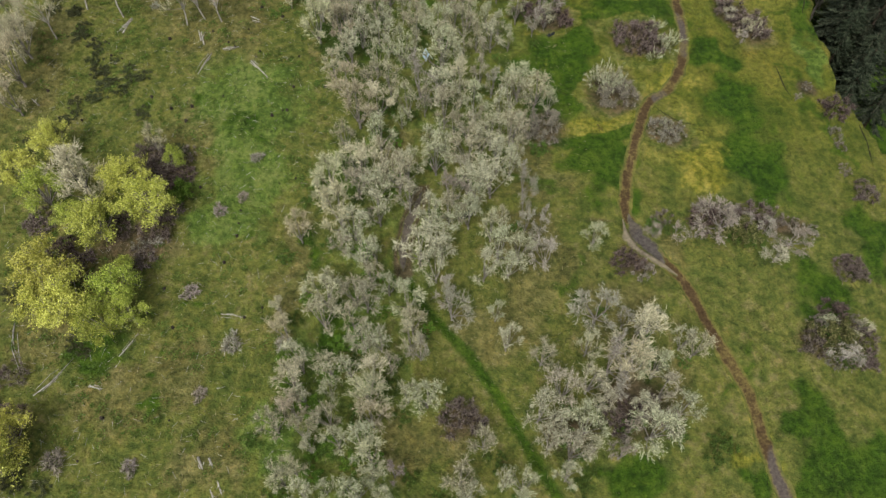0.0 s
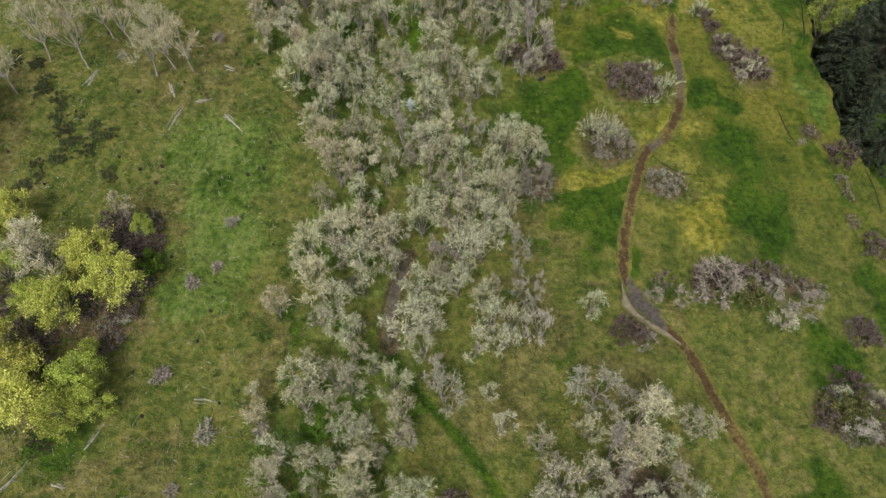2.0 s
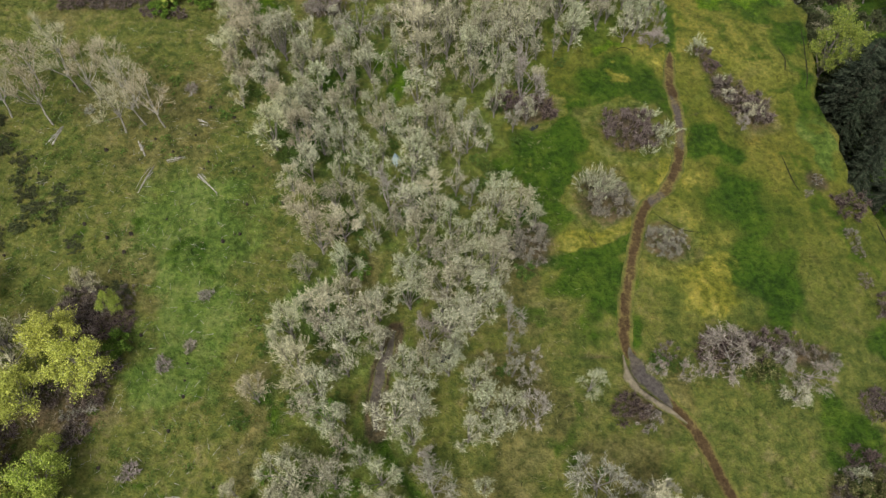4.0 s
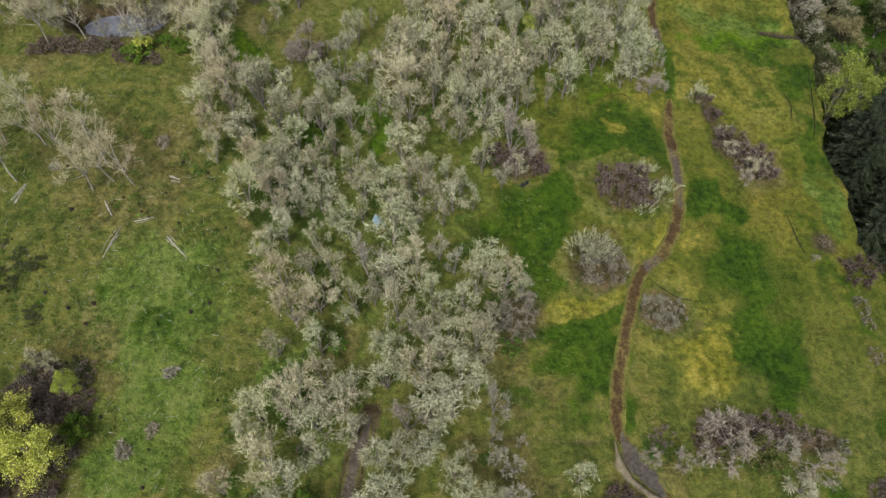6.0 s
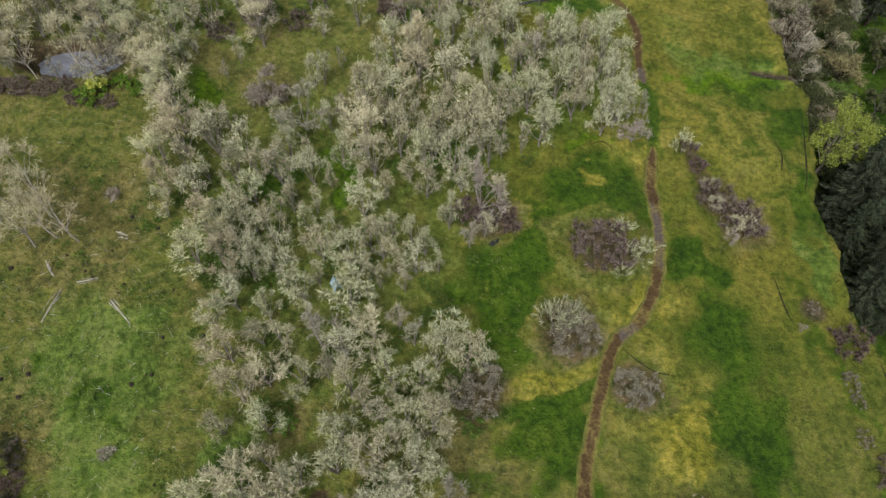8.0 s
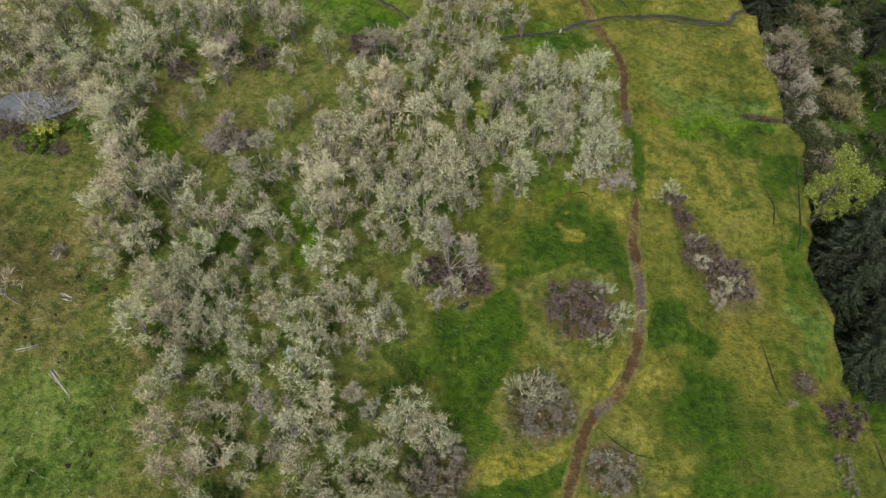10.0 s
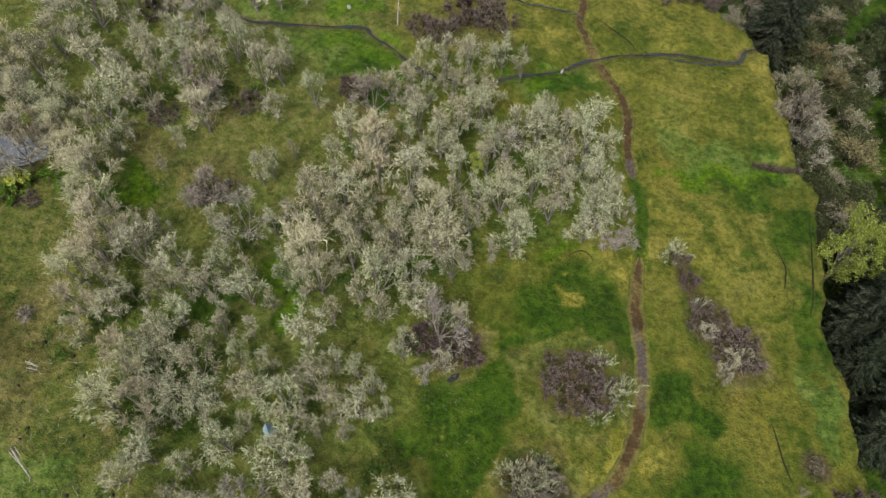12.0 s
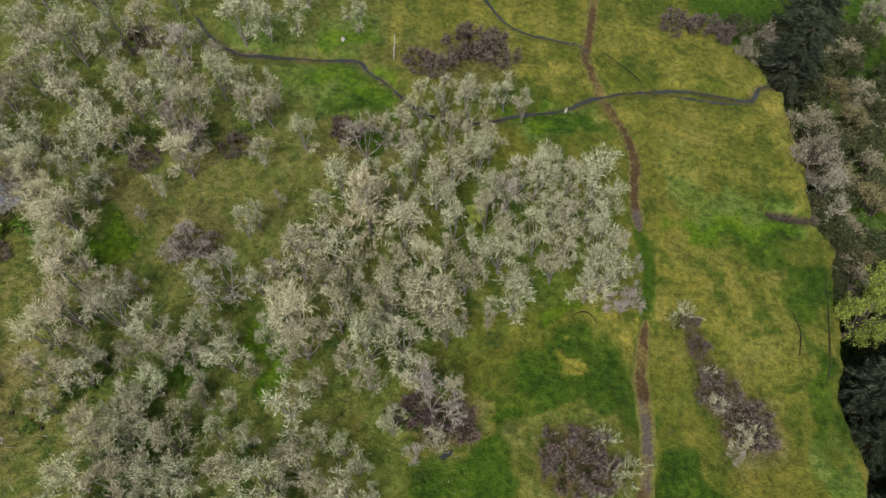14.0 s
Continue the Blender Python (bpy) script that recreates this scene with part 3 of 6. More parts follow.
def meadow_material():
    m, nt, b = node_material("meadow", 0.95)
    p = position(nt)
    big, mid, fine, blade = (noise_node(nt, n, d, 0.62, p) for n, d in ((0.055, 4), (0.30, 6), (1.3, 6), (5.0, 4)))
    turned = nt.nodes.new("ShaderNodeMapping")
    turned.inputs["Rotation"].default_value, turned.inputs["Scale"].default_value = (0, 0, radians(28)), (0.34, 0.075, 0.2)
    nt.links.new(p, turned.inputs["Vector"])
    streak = noise_node(nt, 1.0, 5, 0.6, turned.outputs[0])
    patch = calc(nt, "ADD", calc(nt, "MULTIPLY", big, 0.35), calc(nt, "ADD", calc(nt, "MULTIPLY", mid, 0.25), calc(nt, "MULTIPLY", streak, 0.4)))
    clump = calc(nt, "ADD", calc(nt, "MULTIPLY", patch, 0.45), calc(nt, "MULTIPLY", noise_node(nt, 0.75, 5, 0.66, p), 0.55))
    west = ramp(nt, clump, ((0.38, (0.053, 0.074, 0.020)), (0.46, (0.096, 0.117, 0.032)), (0.53, (0.130, 0.140, 0.041)), (0.62, (0.183, 0.165, 0.077))))
    east = ramp(nt, patch, ((0.39, (0.050, 0.080, 0.013)), (0.47, (0.092, 0.113, 0.021)), (0.54, (0.134, 0.140, 0.031)), (0.62, (0.190, 0.172, 0.045))))
    col = mix(nt, attribute(nt, "east"), west, east)
    shade = calc(nt, "ADD", calc(nt, "MULTIPLY", mid, 0.45), calc(nt, "ADD", calc(nt, "MULTIPLY", streak, 0.3), calc(nt, "MULTIPLY", fine, 0.25)))
    ragged = calc(nt, "ADD", calc(nt, "MULTIPLY", calc(nt, "SUBTRACT", mid, 0.5), 1.3), calc(nt, "MULTIPLY", calc(nt, "SUBTRACT", fine, 0.5), 0.7))
    for name, most, stops in (
            ("lush", 0.8, ((0.40, (0.055, 0.100, 0.021)), (0.50, (0.098, 0.156, 0.036)), (0.60, (0.150, 0.192, 0.062)))),
            ("dry", 0.72, ((0.40, (0.082, 0.075, 0.030)), (0.50, (0.132, 0.122, 0.048)), (0.60, (0.192, 0.172, 0.082)))),
            ("golden", 0.85, ((0.38, (0.120, 0.132, 0.027)), (0.50, (0.172, 0.172, 0.042)), (0.62, (0.230, 0.216, 0.066)))),
            # dark green of real moss, used also for shade painted on banks
            ("moss", 0.92, ((0.40, (0.022, 0.053, 0.006)), (0.50, (0.037, 0.079, 0.009)), (0.60, (0.062, 0.106, 0.015)))),
            ("vivid", 0.75, ((0.40, (0.045, 0.100, 0.009)), (0.50, (0.078, 0.145, 0.013)), (0.60, (0.120, 0.180, 0.022)))),
            ("yellow", 0.92, ((0.40, (0.125, 0.134, 0.023)), (0.50, (0.190, 0.186, 0.038)), (0.60, (0.290, 0.264, 0.075)))),
            ("earth", 0.95, ((0.40, (0.050, 0.038, 0.026)), (0.50, (0.080, 0.062, 0.040)), (0.60, (0.130, 0.104, 0.068))))):
        amount = attribute(nt, name)
        between = calc(nt, "MULTIPLY", calc(nt, "MULTIPLY", amount, calc(nt, "SUBTRACT", 1.0, amount)), 4.0)
        mask = nt.nodes.new("ShaderNodeMapRange")
        mask.interpolation_type = "SMOOTHSTEP"
        mask.inputs[1].default_value, mask.inputs[2].default_value, mask.inputs[4].default_value = 0.12, 0.88, most
        nt.links.new(calc(nt, "ADD", amount, calc(nt, "MULTIPLY", between, calc(nt, "MULTIPLY", ragged, 0.3) if name == "golden" else ragged)), mask.inputs[0])
        col = mix(nt, mask.outputs[0], col, ramp(nt, shade, stops))
    col = mix(nt, 0.48, col, ramp(nt, blade, ((0.30, (0.42, 0.46, 0.36)), (0.5, (0.95, 0.95, 0.9)), (0.70, (1.45, 1.40, 1.25)))), "MULTIPLY")
    col = mix(nt, 0.75, col, ramp(nt, fine, ((0.34, (0.46, 0.54, 0.45)), (0.5, (1, 1, 1)), (0.66, (1.36, 1.25, 1.18)))), "MULTIPLY")
    tuft = noise_node(nt, 0.42, 6, 0.68, p)
    col = mix(nt, 0.5, col, ramp(nt, tuft, ((0.36, (0.50, 0.62, 0.46)), (0.45, (0.84, 0.90, 0.80)), (0.54, (1.02, 1.0, 0.98)), (0.66, (1.22, 1.10, 1.02)))), "MULTIPLY")
    # thin dark lines put the shade of turf folds into the colour
    crease = calc(nt, "ABSOLUTE", calc(nt, "SUBTRACT", noise_node(nt, 0.16, 4, 0.55, p), 0.5))
    where = ramp(nt, noise_node(nt, 0.09, 2, 0.5, p), ((0.50, (0, 0, 0)), (0.60, (1, 1, 1))))
    line = mix(nt, where, (1, 1, 1), ramp(nt, crease, ((0.0, (0.45, 0.50, 0.45)), (0.006, (0.6, 0.65, 0.6)), (0.014, (1, 1, 1)))))
    col = mix(nt, 0.75, col, line, "MULTIPLY")
    rich = nt.nodes.new("ShaderNodeHueSaturation")
    rich.inputs["Saturation"].default_value = 1.07
    rich.inputs["Hue"].default_value = 0.4995
    nt.links.new(col, rich.inputs["Color"])
    nt.links.new(rich.outputs[0], b.inputs["Base Color"])
    bump(nt, b, calc(nt, "ADD", fine, calc(nt, "MULTIPLY", blade, 0.35)), 0.9, 0.6)
    return m


def path_material(name, dark, light, wet):
    m, nt, b = node_material(name, 0.85)
    p = position(nt)
    pool = calc(nt, "ADD", attribute(nt, "wet"), calc(nt, "MULTIPLY", noise_node(nt, 0.8, 3, 0.5, p), 0.3))
    grain = noise_node(nt, 2.2, 5, 0.65, p)
    blotch = noise_node(nt, 0.7, 3, 0.6, p)
    col = ramp(nt, calc(nt, "ADD", calc(nt, "MULTIPLY", grain, 0.55), calc(nt, "MULTIPLY", blotch, 0.45)), ((0.36, dark), (0.64, light)))
    mask = ramp(nt, pool, ((0.45, (0, 0, 0)), (0.75, (1, 1, 1))))
    col = mix(nt, mask, col, ramp(nt, grain, ((0.36, tuple(0.55 * c for c in wet)), (0.64, tuple(1.3 * c for c in wet)))))
    border = calc(nt, "ADD", attribute(nt, "across"), calc(nt, "MULTIPLY", calc(nt, "SUBTRACT", blotch, 0.5), 1.3))
    verge = ramp(nt, grain, ((0.36, (0.050, 0.062, 0.014)), (0.64, (0.130, 0.126, 0.034))))
    col = mix(nt, ramp(nt, border, ((0.62, (0, 0, 0)), (0.92, (1, 1, 1)))), col, verge)
    nt.links.new(col, b.inputs["Base Color"])
    nt.links.new(ramp(nt, pool, ((0.45, (0.9, 0.9, 0.9)), (0.75, (0.75, 0.75, 0.75)))), b.inputs["Roughness"])
    bump(nt, b, grain, 0.6, 0.12)
    return m


def trail_material():
    """Worn earth in the middle, then straw, then the grass of the verge, with ragged borders."""
    m, nt, b = node_material("worn_trail", 0.85)
    p = position(nt)
    grain, blotch, slow = noise_node(nt, 3.0, 5, 0.65, p), noise_node(nt, 0.9, 4, 0.6, p), noise_node(nt, 0.16, 3, 0.55, p)
    ragged = calc(nt, "ADD", calc(nt, "MULTIPLY", calc(nt, "SUBTRACT", grain, 0.5), 0.45), calc(nt, "MULTIPLY", calc(nt, "SUBTRACT", blotch, 0.5), 0.9))
    edge = calc(nt, "ADD", attribute(nt, "across"), ragged)
    earth = ramp(nt, calc(nt, "ADD", calc(nt, "MULTIPLY", grain, 0.6), calc(nt, "MULTIPLY", blotch, 0.4)), ((0.36, (0.034, 0.021, 0.009)), (0.52, (0.066, 0.042, 0.018)), (0.66, (0.105, 0.072, 0.034))))
    verge = ramp(nt, blotch, ((0.38, (0.055, 0.075, 0.014)), (0.52, (0.092, 0.102, 0.022)), (0.65, (0.150, 0.142, 0.034))))
    straw = ramp(nt, grain, ((0.35, (0.085, 0.066, 0.020)), (0.65, (0.20, 0.160, 0.050))))
    wet = ramp(nt, calc(nt, "ADD", attribute(nt, "wet"), calc(nt, "MULTIPLY", blotch, 0.3)), ((0.45, (0, 0, 0)), (0.75, (1, 1, 1))))
    core = mix(nt, wet, earth, ramp(nt, grain, ((0.35, (0.050, 0.040, 0.034)), (0.65, (0.098, 0.080, 0.068)))))
    grown = ramp(nt, calc(nt, "ADD", slow, calc(nt, "MULTIPLY", ragged, 0.35)), ((0.50, (0, 0, 0)), (0.66, (0.6, 0.6, 0.6))))
    core = mix(nt, grown, core, straw)
    col = mix(nt, ramp(nt, edge, ((0.40, (0, 0, 0)), (0.66, (0.7, 0.7, 0.7)))), core, straw)
    col = mix(nt, ramp(nt, edge, ((0.56, (0, 0, 0)), (0.84, (1, 1, 1)))), col, verge)
    nt.links.new(col, b.inputs["Base Color"])
    nt.links.new(mix(nt, wet, (0.95, 0.95, 0.95), (0.7, 0.7, 0.7)), b.inputs["Roughness"])
    bump(nt, b, grain, 0.7, 0.12)
    return m


def twig_material(name, low, middle, high, lichen=False):
    m, nt, b = node_material(name, 0.95)
    info = nt.nodes.new("ShaderNodeObjectInfo").outputs["Random"]
    island = nt.nodes.new("ShaderNodeNewGeometry").outputs["Random Per Island"]
    # the lichen value also carries painted shade, dark at each twig's foot
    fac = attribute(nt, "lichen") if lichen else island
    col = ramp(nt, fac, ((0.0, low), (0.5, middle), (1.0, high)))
    tint = ramp(nt, info, ((0.0, (0.72, 0.70, 0.64)), (0.22, (0.95, 0.91, 0.83)), (0.45, (0.92, 1.0, 0.84)), (0.65, (1.10, 1.10, 1.04)), (0.82, (0.86, 0.92, 0.80)), (1.0, (0.92, 0.86, 0.87))))
    col = mix(nt, 1.0, col, tint, "MULTIPLY")
    nt.links.new(col, b.inputs["Base Color"])
    return m


def bark_material(name, low, high):
    m, nt, b = node_material(name, 0.95)
    p = position(nt)
    n = noise_node(nt, 3.0, 5, 0.65, p)
    nt.links.new(ramp(nt, n, ((0.35, low), (0.7, high))), b.inputs["Base Color"])
    bump(nt, b, n, 0.6, 0.05)
    return m


def water_material(name, tint):
    m, nt, b = node_material(name, 0.08)
    p = position(nt)
    nt.links.new(ramp(nt, noise_node(nt, 0.5, 4, 0.6, p), ((0.35, tuple(0.6 * c for c in tint)), (0.65, tint))), b.inputs["Base Color"])
    b.inputs["Specular IOR Level"].default_value = 0.6
    bump(nt, b, noise_node(nt, 2.5, 4, 0.6, p), 0.5, 0.08)
    return m


MEADOW = meadow_material()
TRACK = trail_material()
MUD = path_material("wet_mud", (0.045, 0.038, 0.030), (0.120, 0.102, 0.084), (0.072, 0.062, 0.056))
WATER = water_material("still_water", (0.035, 0.040, 0.038))
# darker tint than still_water: the valley's shade is put into the colour
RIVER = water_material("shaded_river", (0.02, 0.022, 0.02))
# the sky's reflection is put into the pond's pale base colour
POND = water_material("sky_tinted_water", (0.20, 0.215, 0.26))
STRAW = bark_material("dead_grass", (0.20, 0.17, 0.09), (0.42, 0.37, 0.24))
CRACK = bark_material("dark_turf_crack", (0.012, 0.014, 0.006), (0.04, 0.045, 0.015))
STONE = bark_material("pale_stone", (0.24, 0.23, 0.21), (0.46, 0.44, 0.41))
BLUE_CLOTH = bark_material("blue_tarpaulin", (0.40, 0.56, 0.68), (0.58, 0.72, 0.80))
DRY_SOIL = path_material("dry_soil", (0.11, 0.092, 0.060), (0.215, 0.185, 0.130), (0.16, 0.135, 0.095))
BARK = bark_material("lichen_bark", (0.10, 0.085, 0.07), (0.30, 0.28, 0.25))
WHITE_BARK = bark_material("pale_bark", (0.16, 0.145, 0.12), (0.50, 0.475, 0.43))
DARK_BARK = bark_material("dark_bark", (0.028, 0.021, 0.014), (0.085, 0.068, 0.048))
ROTTEN_WOOD = bark_material("rotten_wood", (0.012, 0.009, 0.007), (0.060, 0.050, 0.040))
DEAD_WOOD = bark_material("bleached_wood", (0.20, 0.18, 0.155), (0.52, 0.50, 0.46))
# pale lichen tips; the dark low stops paint the shade inside crowns
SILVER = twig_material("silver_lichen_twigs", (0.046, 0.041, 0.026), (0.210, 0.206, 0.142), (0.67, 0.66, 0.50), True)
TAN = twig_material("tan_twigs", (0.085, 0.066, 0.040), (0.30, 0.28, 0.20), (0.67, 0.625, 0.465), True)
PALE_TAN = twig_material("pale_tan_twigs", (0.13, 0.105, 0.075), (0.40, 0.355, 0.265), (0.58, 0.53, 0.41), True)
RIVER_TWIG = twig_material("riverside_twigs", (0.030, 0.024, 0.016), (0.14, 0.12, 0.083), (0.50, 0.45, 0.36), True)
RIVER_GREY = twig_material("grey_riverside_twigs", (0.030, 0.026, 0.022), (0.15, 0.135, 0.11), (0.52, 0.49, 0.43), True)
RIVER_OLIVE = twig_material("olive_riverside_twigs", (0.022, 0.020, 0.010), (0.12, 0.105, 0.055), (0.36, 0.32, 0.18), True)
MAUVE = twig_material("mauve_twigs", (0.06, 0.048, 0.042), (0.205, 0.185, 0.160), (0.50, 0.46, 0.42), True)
# purple-brown and grey stems; their darkest stops paint shade between the shoots
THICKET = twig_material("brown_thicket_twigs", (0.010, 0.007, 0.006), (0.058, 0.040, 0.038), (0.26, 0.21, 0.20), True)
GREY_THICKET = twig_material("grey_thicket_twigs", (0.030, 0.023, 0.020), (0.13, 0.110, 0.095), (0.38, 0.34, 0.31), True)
YELLOW_LEAF = twig_material("yellow_green_leaves", (0.15, 0.16, 0.03), (0.44, 0.455, 0.085), (0.71, 0.71, 0.21))
LIME_LEAF = twig_material("lime_leaves", (0.10, 0.14, 0.022), (0.31, 0.38, 0.06), (0.58, 0.62, 0.16))
OLIVE_LEAF = twig_material("olive_yellow_leaves", (0.06, 0.075, 0.016), (0.17, 0.215, 0.036), (0.36, 0.41, 0.09))
BRIGHT_LEAF = twig_material("bright_green_leaves", (0.035, 0.075, 0.010), (0.095, 0.180, 0.022), (0.20, 0.32, 0.05))
SCRUB_LEAF = twig_material("olive_scrub_leaves", (0.035, 0.045, 0.012), (0.10, 0.115, 0.035), (0.27, 0.26, 0.12))
SPRING_LEAF = twig_material("spring_leaves", (0.028, 0.052, 0.010), (0.066, 0.115, 0.020), (0.15, 0.22, 0.05))
GREEN_LEAF = twig_material("green_leaves", (0.03, 0.075, 0.010), (0.075, 0.15, 0.02), (0.15, 0.26, 0.04))
DARK_LEAF = twig_material("dark_gorse", (0.018, 0.026, 0.011), (0.050, 0.060, 0.026), (0.12, 0.125, 0.06))
NEEDLE = twig_material("conifer_needles", (0.008, 0.013, 0.008), (0.024, 0.034, 0.021), (0.080, 0.095, 0.062))

# ---- lie of the land ----
EDGE_Y = [0, 40, 60, 66.8, 71, 75.4, 80, 84, 88, 92, 96, 99, 104, 112, 115, 119, 122, 127, 131, 136, 144, 147.4, 150, 152, 154.7, 165, 185, 260]
EDGE_X = [84, 72, 66, 63.7, 61.9, 60.2, 60.5, 60.6, 61.2, 61.0, 61.6, 62.2, 63.6, 65.4, 66.2, 65, 65.7, 65.7, 66.3, 66.9, 66.8, 65.6, 64.9, 62.5, 61, 57, 53, 40]
VALLEY = -15.0


def smooth(a, b, v):
    t = np.clip((v - a) / (b - a), 0, 1)
    return t * t * (3 - 2 * t)


def along(points, step=0.5):
    """A smooth line through points, sampled every step."""
    p = np.array([points[0], *points, points[-1]], float)
    out = []
    for i in range(1, len(p) - 2):
        n = max(2, int(np.linalg.norm(p[i + 1] - p[i]) / step))
        t = np.linspace(0, 1, n, endpoint=False)[:, None]
        a, b, c, d = p[i - 1], p[i], p[i + 1], p[i + 2]
        out.append(0.5 * (2 * b + (c - a) * t + (2 * a - 5 * b + 4 * c - d) * t ** 2 + (3 * b - a - 3 * c + d) * t ** 3))
    return np.vstack([*out, p[-1:]])


def away(x, y, line):
    """Distance of each place from a line."""
    best = np.full(np.shape(x), 1e9)
    for (ax, ay), (bx, by) in zip(line[:-1], line[1:]):
        dx, dy = bx - ax, by - ay
        t = np.clip(((x - ax) * dx + (y - ay) * dy) / (dx * dx + dy * dy + 1e-9), 0, 1)
        best = np.minimum(best, np.hypot(x - ax - t * dx, y - ay - t * dy))
    return best


TRAIL_LINE, STREAM_LINE, BRANCH_LINE = along(TRAIL, 1.5), along(STREAM, 1.5), along(BRANCH, 1.5)
MUD_LINE, GREEN_LINE, DITCH_LINE, RILL_LINE, GULLY_LINE = along(MUD_LANE, 1.5), along(GREEN_LANE, 1.5), along(DITCH, 1.5), along(RILL, 1.5), along(GULLY, 1.0)


def waves(x, y, size, seed):
    """Soft random relief between about -1 and 1."""
    r = np.random.RandomState(seed)
    z = 0
    for _ in range(7):
        a, ph, k = r.uniform(0, 6.28), r.uniform(0, 6.28), 6.28 / size * r.uniform(0.6, 1.7)
        z = z + np.sin((x * np.cos(a) + y * np.sin(a)) * k + ph + 1.3 * np.sin((x * np.sin(a) - y * np.cos(a)) * k * 0.7 + ph * 2))
    return z / 3.5


def edge_at(y):
    return np.interp(y, EDGE_Y, EDGE_X) + 0.4 * np.sin(y * 0.45) + 0.2 * np.sin(y * 1.1 + 1) + 0.14 * np.sin(y * 2.4 + 2) * np.sin(y * 0.31)


def base_height(x, y):
    u, v = np.clip(x, -75, 75) / 50, (np.clip(y, 10, 175) - 80) / 50
    z = 1.498 + -2.518 * u + 1.935 * v + -0.608 * u * u + -1.253 * u * v + -1.22 * v * v
    return z + 0.25 * waves(x, y, 17, 1) + 0.10 * waves(x, y, 6, 2)


def height(x, y):
    x, y = np.asarray(x, float), np.asarray(y, float)
    z = base_height(x, y)
    for line in YELLOW_LINES:
        z = z + 0.3 * (1 - smooth(0.2, 2.4, away(x, y, line)))
    z = z - 0.16 * (1 - smooth(0.6, 1.5, away(x, y, TRAIL_LINE)))
    z = z - 0.75 * (1 - smooth(0.6, 2.0, away(x, y, STREAM_LINE)))
    z = z - 0.45 * (1 - smooth(0.5, 1.6, away(x, y, BRANCH_LINE)))
    z = z - 0.35 * (1 - smooth(0.2, 1.2, away(x, y, RILL_LINE)))
    z = z - 1.1 * (1 - smooth(0.2, 1.5, away(x, y, GULLY_LINE)))
    z = z - 0.20 * (1 - smooth(0.8, 2.2, away(x, y, MUD_LINE)))
    pond = np.hypot((x + 42) / 6.5, (y - 117.2) / 3.4)
    z = z - 3.2 * (1 - smooth(0.75, 1.25, pond))
    over = x - edge_at(y)
    return z + (VALLEY - z) * (0.55 * smooth(-0.2, 1.4, over) + 0.45 * smooth(0.6, 8, over))


def spots(x, y, patches):
    best = np.zeros(np.shape(x))
    for cx, cy, rx, ry in patches:
        d = np.hypot((x - cx) / rx, (y - cy) / ry)
        best = np.maximum(best, 1 - smooth(0.4, 1.4, d))
    return best


